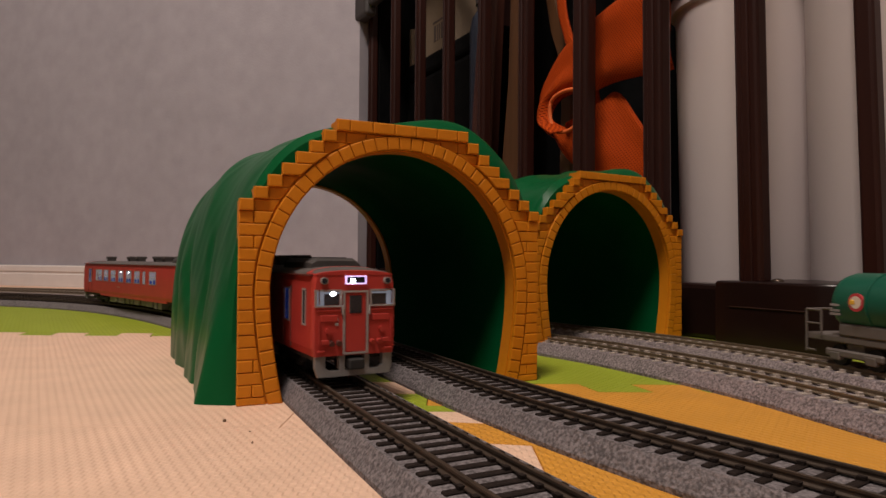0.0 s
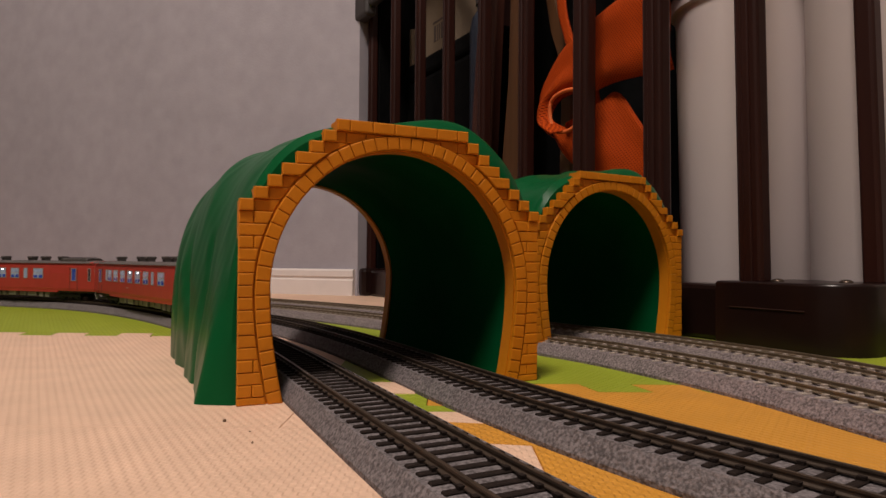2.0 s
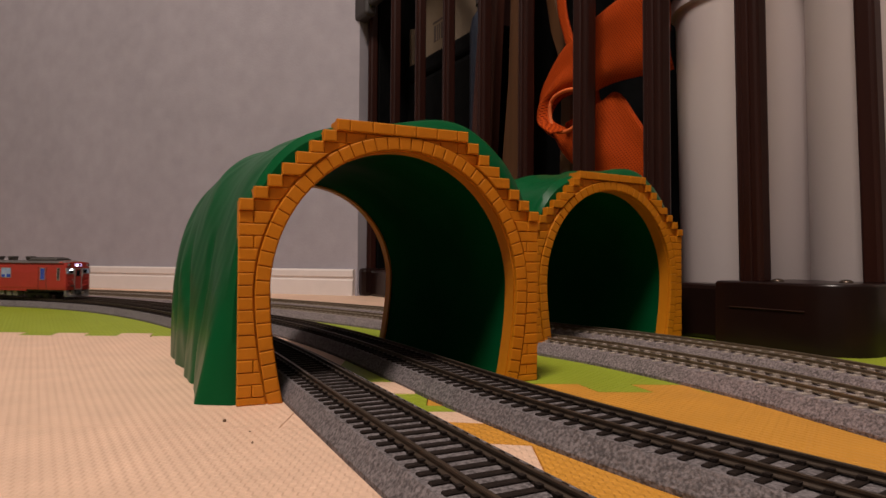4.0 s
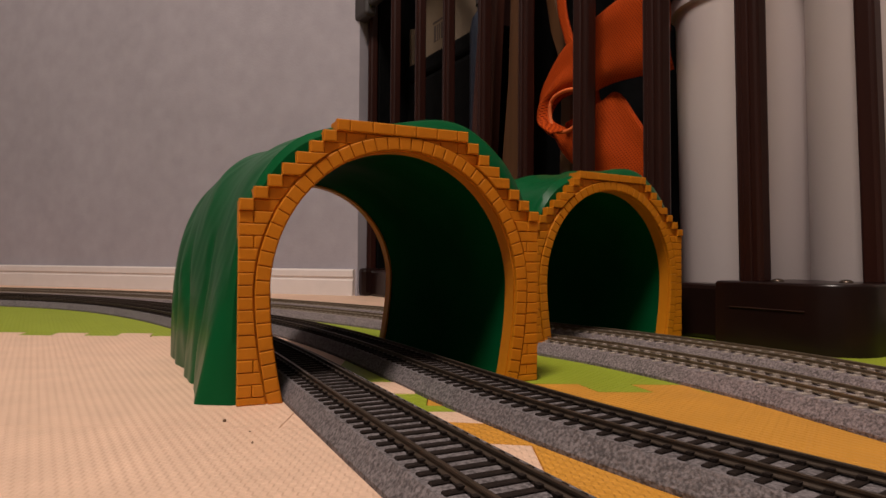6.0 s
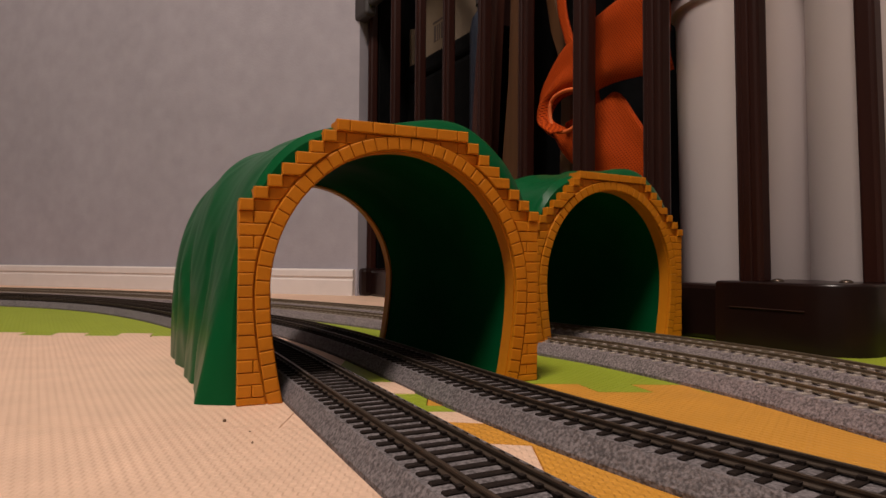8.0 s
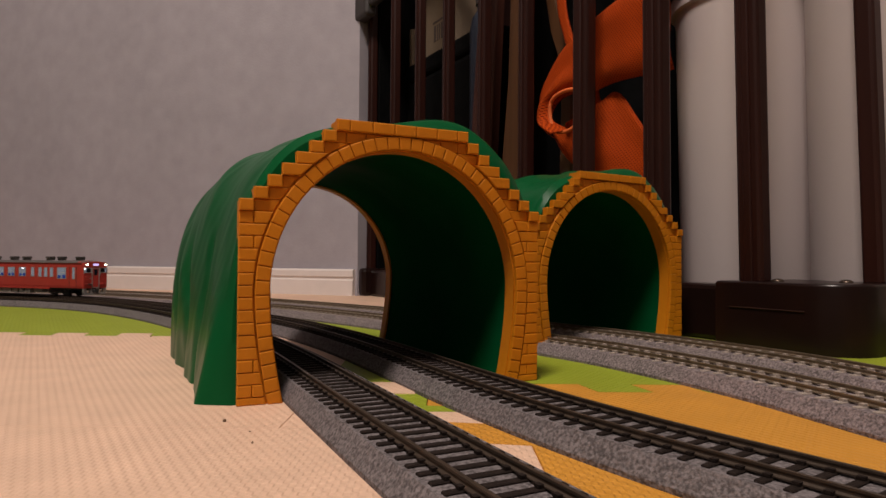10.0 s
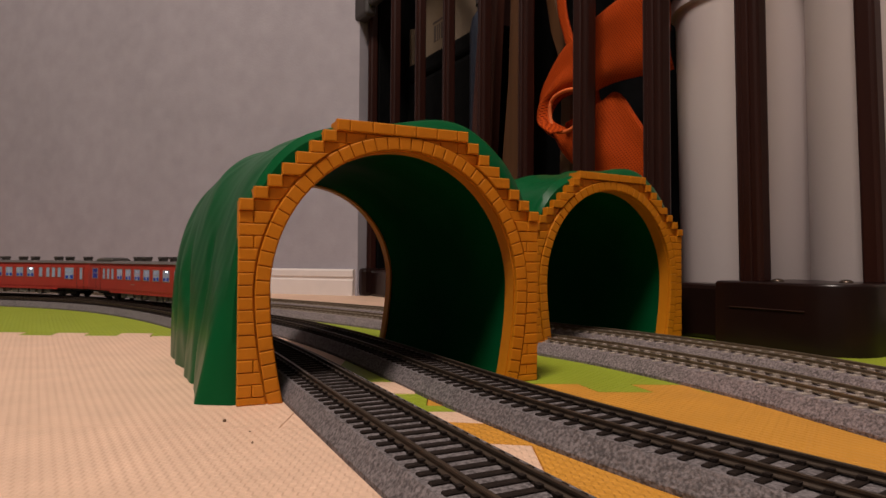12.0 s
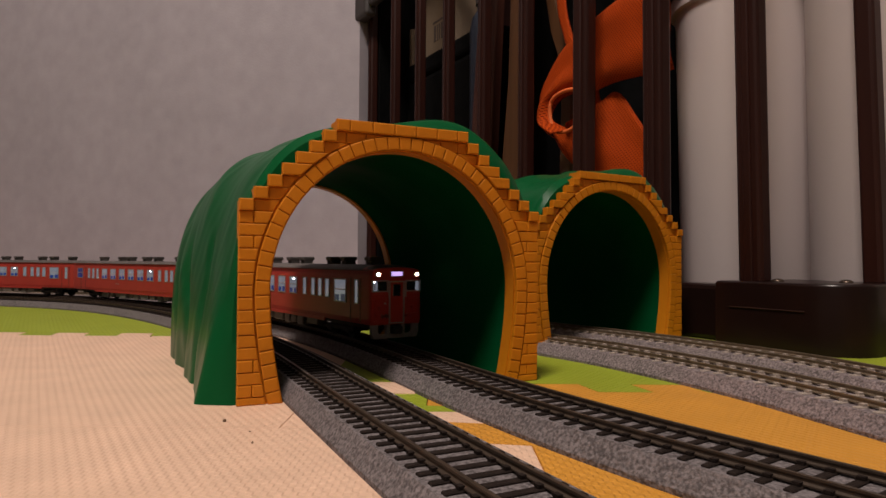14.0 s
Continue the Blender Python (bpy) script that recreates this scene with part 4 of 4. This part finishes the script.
    for sx in (-1, 1):
        slab_on("door_handle", sx * 0.0056 - 0.0004, sx * 0.0056 + 0.0004, 0.0285, 0.0325, 0.0004, 0.0016, "trim", root)
    sign = frame_on("sign_frame", -0.0044, 0.0044, 0.0411, 0.0447, 0.0005, "trim" if style["headlights"] else "sign")
    slab_on("sign_panel", -0.0039, 0.0039, 0.0416, 0.0442, -0.0006, 0.0005, "sign" if lit and style["headlights"] else "dark_glass", sign, "destination sign")
    if lit:
        for px, pz, r in style["spots"]:
            bm = bmesh.new()
            bmesh.ops.create_uvsphere(bm, u_segments=14, v_segments=8, radius=r)
            bmesh.ops.translate(bm, vec=(px, y + end * 0.0003, pz), verts=bm.verts[:])
            part("cab_light", bm, "led", root, "bright white cab light", smooth=True)
        if not style["headlights"]:
            # thin glowing strips imitate the soft spill of the cab light
            slab_on("glow_strip", -0.0150, -0.0068, 0.0372, 0.0381, 0.0001, 0.0004, "window", root, "glowing strip for the cab light's soft spill on the glass", bevel=0)
            slab_on("glow_strip", 0.0068, 0.0150, 0.0372, 0.0380, 0.0001, 0.0004, "window", root, bevel=0)
    # the pilot under the face
    bm = bmesh.new()
    a, b = sorted((y - end * 0.0005, y - end * 0.0035))
    prof = [(-0.0160, 0.0118), (-0.0160, 0.0070), (-0.0148, 0.0032), (0.0148, 0.0032), (0.0160, 0.0070), (0.0160, 0.0118), (0.0120, 0.0118), (0.0120, 0.0070), (0.0100, 0.0056), (0.0062, 0.0056), (0.0062, 0.0118), (0.0040, 0.0118), (0.0040, 0.0056), (-0.0040, 0.0056), (-0.0040, 0.0118), (-0.0062, 0.0118), (-0.0062, 0.0056), (-0.0100, 0.0056), (-0.0120, 0.0070), (-0.0120, 0.0118)]
    prism(bm, prof, a, b, lambda p, q, r: (p, r, q))
    part("pilot", bm, "skirt", root, "light grey pilot under the cab")
    bm = bmesh.new()
    a, b = sorted((y - end * 0.004, y + end * 0.0028))
    box(bm, (-0.0032, a, 0.0060), (0.0032, b, 0.0105), 0.0006, segments=1)
    part("coupler", bm, "under", root)


def rail_car(label, layout, vents, air_box, cabs, style):
    """A red diesel railcar. Local space: y along the track, z from the rail's top."""
    root = empty("model_railcar", label, "model train", group=style["group"])
    h = CAR_L / 2
    # body with rounded plan corners
    body = [(-0.0168, 0.0118), (0.0168, 0.0118), (0.0174, 0.0150), (0.0174, 0.0330), (0.0169, 0.0420), (0.0160, 0.0452), (-0.0160, 0.0452), (-0.0169, 0.0420), (-0.0174, 0.0330), (-0.0174, 0.0150)]
    steps = [(-h, 0.955), (-h + 0.0006, 0.975), (-h + 0.002, 0.993), (-h + 0.004, 1.0), (h - 0.004, 1.0), (h - 0.002, 0.993), (h - 0.0006, 0.975), (h, 0.955)]
    bm = bmesh.new()
    ring_loft(bm, [[(x * k, y, z) for x, z in body] for y, k in steps])
    shell = part("body", bm, "red", root, "glossy vermilion painted body")
    # skirt valance between the bogies
    for side in (-1, 1):
        part("valance", solid((min(side * 0.0160, side * 0.0172), -h * 0.60, 0.0100), (max(side * 0.0160, side * 0.0172), h * 0.60, 0.0120)), "red", root)
        bm = solid((min(side * 0.0163, side * 0.0178), -h + 0.004, 0.0446), (max(side * 0.0163, side * 0.0178), h - 0.004, 0.0452))
        part("gutter", bm, "frame_dark", root)
    roof = [(0.0163 * math.cos(a), 0.0450 + 0.0034 * math.sin(a)) for a in [math.pi * i / 14 for i in range(15)]]
    bm = bmesh.new()
    ring_loft(bm, [[(x * k, y, 0.0450 + (z - 0.0450) * g) for x, z in roof] for y, k, g in ((-h + 0.0004, 0.95, 0.35), (-h + 0.003, 0.985, 0.75), (-h + 0.010, 1, 1), (h - 0.010, 1, 1), (h - 0.003, 0.985, 0.75), (h - 0.0004, 0.95, 0.35))])
    top = part("roof", bm, "roof", root, "dull grey roof", smooth=True)
    top.data.set_sharp_from_angle(angle=radians(35))
    for end in cabs:
        bm = bmesh.new()
        y0, y1 = sorted((end * (h + 0.0002), end * (h - 0.012)))
        ring_loft(bm, [[(x * 1.02 * k, y, 0.0449 + (z - 0.0449) * g) for x, z in roof] for y, k, g in (((y0, 0.965, 0.5) if end < 0 else (y0, 1, 1.05)), ((y1, 1, 1.05) if end < 0 else (y1, 0.965, 0.5)))])
        part("roof_brow", bm, "red", root, "red brow over the cab")
    for y in vents:
        bm = bmesh.new()
        box(bm, (-0.0048, y - 0.0038, 0.0508), (0.0048, y + 0.0038, 0.0536), 0.0006, segments=1)
        for dy in (-0.0028, 0.0, 0.0028):
            box(bm, (-0.0036, y + dy - 0.0007, 0.0480), (0.0036, y + dy + 0.0007, 0.0509))
        part("roof_vent", bm, "vent", root, "dark square roof ventilator")
    if air_box is not None:
        bm = bmesh.new()
        o = [(-0.0115, 0.0470), (0.0115, 0.0470), (0.0112, 0.0500), (0.0085, 0.0520), (-0.0085, 0.0520), (-0.0112, 0.0500)]
        ring_loft(bm, [[(x * k, y, 0.0470 + (z - 0.0470) * g) for x, z in o] for y, k, g in ((air_box - 0.0225, 0.96, 0.75), (air_box - 0.0195, 1, 1), (air_box + 0.0195, 1, 1), (air_box + 0.0225, 0.96, 0.75))])
        part("air_conditioner", bm, "vent", root, "dark grey roof air conditioner")
        bm = bmesh.new()
        for k in range(5):
            box(bm, (-0.0070, air_box - 0.014 + k * 0.007 - 0.0012, 0.0518), (0.0070, air_box - 0.014 + k * 0.007 + 0.0012, 0.0524))
        part("air_grille", bm, "under", root)
    # windows
    for y, w, tall, pane in layout:
        for side in (-1, 1):
            z0, z1 = (0.0245, 0.0385) if tall else (0.0268, 0.0382)
            side_window(root, side, y, w, z0, z1, pane)
    for side in (-1, 1):
        for y in style["doors"]:
            bm = bmesh.new()
            for dy in (-0.0064, 0.0064):
                box(bm, (min(side * 0.0172, side * 0.01765), y + dy - 0.0003, 0.0130), (max(side * 0.0172, side * 0.01765), y + dy + 0.0003, 0.0400))
            part("door_edge", bm, "frame_dark", root)
        part("number_bar", solid((min(side * 0.0170, side * 0.01755), 0.0305, 0.0205), (max(side * 0.0170, side * 0.01755), 0.0395, 0.0214)), "trim", root)
    # running gear
    for by in (-CAR_B / 2, CAR_B / 2):
        bm = bmesh.new()
        for side in (-1, 1):
            x0, x1 = sorted((side * 0.0104, side * 0.0126))
            box(bm, (x0, by - 0.0200, 0.0045), (x1, by + 0.0200, 0.0078), 0.0006, segments=1)
            for dy in (-0.0130, 0.0130):
                box(bm, (x0 - 0.0003, by + dy - 0.0030, 0.0030), (x1 + 0.0003, by + dy + 0.0030, 0.0068), 0.0005, segments=1)
        box(bm, (-0.0105, by - 0.0050, 0.0050), (0.0105, by + 0.0050, 0.0115))
        bogie = part("bogie", bm, "under", root, "black bogie frame")
        for dy in (-0.0130, 0.0130):
            bm = bmesh.new()
            for side in (-1, 1):
                cyl(bm, (side * 0.0078, by + dy, 0.0053), (side * 0.0100, by + dy, 0.0053), 0.0053, n=20)
                cyl(bm, (side * 0.0070, by + dy, 0.0053), (side * 0.0079, by + dy, 0.0053), 0.0061, n=20)
            cyl(bm, (-0.008, by + dy, 0.0053), (0.008, by + dy, 0.0053), 0.0012, n=8)
            part("wheelset", bm, "under", bogie)
    rnd = random.Random(len(label))
    y = -0.078
    while y < 0.070:
        w = rnd.uniform(0.007, 0.018)
        for side in (-1, 1):
            x0, x1 = sorted((side * 0.0065, side * rnd.uniform(0.0145, 0.0160)))
            part("underfloor_box", solid((x0, y, rnd.uniform(0.0030, 0.0052)), (x1, y + w, 0.0118), 0.0006, 1), "tank_grey", root)
        y += w + rnd.uniform(0.002, 0.006)
    part("underframe", solid((-0.0155, -h + 0.004, 0.0095), (0.0155, h - 0.004, 0.0125)), "under", root)
    for end in (-1, 1):
        if end in cabs:
            cab_face(root, end, style)
        else:
            a, b = sorted((end * (h - 0.001), end * (h + 0.0026)))
            part("gangway_bellows", solid((-0.0062, a, 0.0125), (0.0062, b, 0.0400), 0.0008, 1), "under", root, "black corridor connection")
    for end in (-1, 1):
        if end not in cabs:
            part("coupler", solid((-0.0030, min(end * (h - 0.004), end * (h + 0.003)), 0.0060), (0.0030, max(end * (h - 0.004), end * (h + 0.003)), 0.0100)), "under", root)
    # the shell is a little wider than its frame
    for ob in root.children_recursive:
        if ob.name.split(".")[0] not in ("bogie", "wheelset"):
            ob.data.transform(Matrix.Diagonal((1.055, 1, 1, 1)))
    return root


def tank_wagon():
    root = empty("tank_wagon", "green model tank wagon with grey frame and round emblem", "model train")
    h = 0.085
    bm = bmesh.new()
    rr = 0.0150
    rings = []
    for y, k in ((-0.070, 0.05), (-0.0695, 0.5), (-0.068, 0.8), (-0.0655, 0.94), (-0.062, 1), (0.062, 1), (0.0655, 0.94), (0.068, 0.8), (0.0695, 0.5), (0.070, 0.05)):
        rings.append([(rr * k * math.cos(i * math.pi / 18), y, 0.0315 + rr * k * math.sin(i * math.pi / 18)) for i in range(36)])
    ring_loft(bm, rings)
    part("tank", bm, "tank_green", root, "glossy green tank barrel", smooth=True)
    bm = bmesh.new()
    for y in (-0.045, 0.0, 0.045):
        rings = [[((rr + 0.0004) * math.cos(i * math.pi / 18), y + d, 0.0315 + (rr + 0.0004) * math.sin(i * math.pi / 18)) for i in range(36)] for d in (-0.0008, 0.0008)]
        ring_loft(bm, rings)
    part("tank_band", bm, "tank_green", root)
    bm = bmesh.new()
    cyl(bm, (0, 0, 0.045), (0, 0, 0.0495), 0.0045, n=20)
    part("hatch", bm, "tank_frame", root)
    part("saddle", solid((-0.0125, -0.064, 0.0150), (0.0125, 0.064, 0.0215), 0.001, 1), "tank_frame", root, "grey weathered saddle under the tank")
    part("frame", solid((-0.0120, -h, 0.0115), (0.0120, h, 0.0150), 0.0006, 1), "tank_frame", root)
    for end in (-1, 1):
        for side in (-1, 1):
            bm = bmesh.new()
            y = end * (h - 0.0012)
            cyl(bm, (side * 0.0130, y, 0.0050), (side * 0.0130, y, 0.0270), 0.0006, n=8)
            cyl(bm, (side * 0.0130, y - end * 0.010, 0.0140), (side * 0.0130, y - end * 0.010, 0.0270), 0.0006, n=8)
            cyl(bm, (side * 0.0130, y, 0.0270), (side * 0.0130, y - end * 0.010, 0.0270), 0.0006, n=8)
            cyl(bm, (side * 0.0130, y, 0.0200), (side * 0.0130, y - end * 0.010, 0.0200), 0.0005, n=8)
            cyl(bm, (side * 0.0130, y, 0.0060), (side * 0.0130, y - end * 0.006, 0.0060), 0.0005, n=8)
            part("hand_rail", bm, "tank_frame", root, "thin grey hand rail")
        bm = bmesh.new()
        cyl(bm, (-0.013, end * (h - 0.0012), 0.0270), (0.013, end * (h - 0.0012), 0.0270), 0.0006, n=8)
        part("end_rail", bm, "tank_frame", root)
        by = end * 0.055
        bm = bmesh.new()
        for side in (-1, 1):
            x0, x1 = sorted((side * 0.0104, side * 0.0128))
            box(bm, (x0, by - 0.0170, 0.0045), (x1, by + 0.0170, 0.0082), 0.0008, segments=1)
            for dy in (-0.0105, 0.0105):
                box(bm, (x0 - 0.0004, by + dy - 0.0032, 0.0028), (x1 + 0.0004, by + dy + 0.0032, 0.0070), 0.0006, segments=1)
        box(bm, (-0.0105, by - 0.0050, 0.0050), (0.0105, by + 0.0050, 0.0118))
        bogie = part("bogie", bm, "tank_frame", root)
        for dy in (-0.0105, 0.0105):
            bm = bmesh.new()
            for side in (-1, 1):
                cyl(bm, (side * 0.0070, by + dy, 0.0053), (side * 0.0100, by + dy, 0.0053), 0.0053, n=20)
            cyl(bm, (-0.008, by + dy, 0.0053), (0.008, by + dy, 0.0053), 0.0012, n=8)
            part("wheelset", bm, "under", bogie)
    for side in (-1, 1):
        for k, (r, mat) in enumerate(((0.0044, "logo_red"), (0.0030, "logo_cream"))):
            bm = bmesh.new()
            cyl(bm, (side * (rr - 0.0006), 0.050, 0.0325), (side * (rr + 0.0004 + 0.0002 * k), 0.050, 0.0325), r, n=28)
            part("emblem", bm, mat, root)
        part("emblem_mark", solid((min(side * rr, side * (rr + 0.0008)), 0.0500, 0.0310), (max(side * rr, side * (rr + 0.0008)), 0.0535, 0.0340), 0.0006, 1), "logo_yellow", root)
        for z in (0.0300, 0.0272, 0.0255):
            part("text_bar", solid((min(side * (rr - 0.001), side * (rr + 0.0001)), 0.0605, z), (max(side * (rr - 0.001), side * (rr + 0.0001)), 0.0660, z + 0.0011)), "trim", root)
    return root


# windows along a car, from its cab end: share of the length, half width, tall, glass
LAYOUT_TAIL = [(0.035, 0.0016, True, "dark_glass"), (0.115, 0.0034, True, "window_blue"), (0.305, 0.0078, False, "window"), (0.375, 0.0028, False, "window"), (0.435, 0.0068, False, "window"), (0.510, 0.0068, False, "window"), (0.585, 0.0068, False, "window"), (0.660, 0.0068, False, "window"), (0.735, 0.0068, False, "window"), (0.800, 0.0062, False, "window"), (0.838, 0.0022, False, "window"), (0.915, 0.0038, True, "window_blue")]
LAYOUT_HEAD = [(0.055, 0.0018, True, "window"), (0.125, 0.0078, True, "window"), (0.185, 0.0026, False, "window"), (0.220, 0.0026, False, "window"), (0.255, 0.0026, False, "window"), (0.300, 0.0026, False, "window"), (0.365, 0.0064, False, "window"), (0.435, 0.0064, False, "window"), (0.505, 0.0064, False, "window"), (0.575, 0.0064, False, "window"), (0.645, 0.0064, False, "window"), (0.715, 0.0064, False, "window"), (0.775, 0.0024, False, "window"), (0.812, 0.0024, False, "window"), (0.850, 0.0024, False, "window"), (0.930, 0.0072, False, "window_blue")]


def from_cab(layout):
    return [((f - 0.5) * CAR_L, w, tall, pane) for f, w, tall, pane in layout]


def car_pose(way, s, length=None, base=None):
    """The pose of a car whose low end stands s metres along the way, its bogies on the rails."""
    length, base = length or CAR_L, base or CAR_B
    a, _ = way.at(s + (length - base) / 2)
    b, _ = way.at(s + (length + base) / 2)
    d, m = (b - a).normalized(), (a + b) / 2
    return Matrix.Translation((m.x, m.y, RAIL_TOP)) @ Matrix.Rotation(math.atan2(-d.x, d.y), 4, "Z")


STYLE_1 = {"group": "two-car train leaving", "lit": True, "headlights": False, "spots": ((-0.0014, 0.0424, 0.0011), (-0.0095, 0.0372, 0.0010)), "doors": (-0.122, 0.132)}
STYLE_2 = {"group": "three-car train arriving", "lit": True, "headlights": True, "spots": ((-0.0150, 0.0378, 0.0006),), "doors": (-0.140, 0.128)}
VENTS_1 = [(f - 0.5) * CAR_L for f in (0.245, 0.34, 0.415, 0.57, 0.65, 0.87)]
VENTS_2 = [(f - 0.5) * CAR_L for f in (0.09, 0.20, 0.27, 0.42, 0.50, 0.62, 0.69, 0.85)]
TRAIN_1 = [rail_car("red model railcar with grey pilot and lit windows", from_cab(LAYOUT_TAIL), VENTS_1, (0.145 - 0.5) * CAR_L, (-1, 1), STYLE_1) for _ in range(1)]
TRAIN_1.append(copy_thing(TRAIN_1[0], Matrix.Identity(4)))
TRAIN_2 = [rail_car("red model railcar with glowing headlights and destination sign", from_cab(LAYOUT_HEAD), VENTS_2[:-1], (0.905 - 0.5) * CAR_L, (-1,), STYLE_2)]
TRAIN_2.append(rail_car("red model passenger railcar with lit windows, coupled mid-train", from_cab(LAYOUT_HEAD), VENTS_2, None, (), STYLE_2))
TRAIN_2.append(rail_car("red model passenger railcar with lit windows, last of its train", from_cab(LAYOUT_HEAD), VENTS_2, None, (1,), {**STYLE_2, "lit": False, "headlights": False}))
WAGON = tank_wagon()

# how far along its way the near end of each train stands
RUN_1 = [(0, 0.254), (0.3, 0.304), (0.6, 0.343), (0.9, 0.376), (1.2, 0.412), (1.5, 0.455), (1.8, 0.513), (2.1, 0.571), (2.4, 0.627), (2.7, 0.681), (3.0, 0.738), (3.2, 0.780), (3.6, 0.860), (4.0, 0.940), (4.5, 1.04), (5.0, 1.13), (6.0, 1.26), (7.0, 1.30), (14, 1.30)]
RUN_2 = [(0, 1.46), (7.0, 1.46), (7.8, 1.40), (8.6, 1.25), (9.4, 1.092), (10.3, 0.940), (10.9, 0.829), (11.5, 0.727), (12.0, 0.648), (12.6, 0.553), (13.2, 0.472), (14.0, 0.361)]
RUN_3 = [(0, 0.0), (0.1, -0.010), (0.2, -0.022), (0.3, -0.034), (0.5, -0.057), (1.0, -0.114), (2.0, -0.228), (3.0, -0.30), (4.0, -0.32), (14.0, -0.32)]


def glide(run, t):
    """A run's place at t, eased from row to row."""
    ts, ss = [r[0] for r in run], [r[1] for r in run]
    i = min(max(int(np.searchsorted(ts, t, side="right")) - 1, 0), len(ts) - 2)

    def slope(k):
        if k <= 0 or k >= len(ts) - 1:
            j = min(max(k, 0), len(ts) - 2) if k <= 0 else len(ts) - 2
            return (ss[j + 1] - ss[j]) / (ts[j + 1] - ts[j])
        a, b = (ss[k] - ss[k - 1]) / (ts[k] - ts[k - 1]), (ss[k + 1] - ss[k]) / (ts[k + 1] - ts[k])
        return 0.0 if a * b <= 0 else 2 * a * b / (a + b)

    h = ts[i + 1] - ts[i]
    u = (t - ts[i]) / h
    return ss[i] * (1 + 2 * u) * (1 - u) ** 2 + h * slope(i) * u * (1 - u) ** 2 + ss[i + 1] * u * u * (3 - 2 * u) + h * slope(i + 1) * u * u * (u - 1)


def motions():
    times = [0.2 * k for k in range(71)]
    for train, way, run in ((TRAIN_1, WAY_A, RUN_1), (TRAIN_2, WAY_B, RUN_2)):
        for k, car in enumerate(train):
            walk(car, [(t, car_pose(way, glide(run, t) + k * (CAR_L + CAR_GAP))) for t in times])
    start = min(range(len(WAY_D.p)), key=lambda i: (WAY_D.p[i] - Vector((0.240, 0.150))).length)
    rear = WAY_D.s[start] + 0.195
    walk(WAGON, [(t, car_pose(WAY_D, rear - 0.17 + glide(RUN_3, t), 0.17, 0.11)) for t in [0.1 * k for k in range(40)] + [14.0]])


tunnels()
rack()
rack_contents()
crumbs()
rails()
motions()
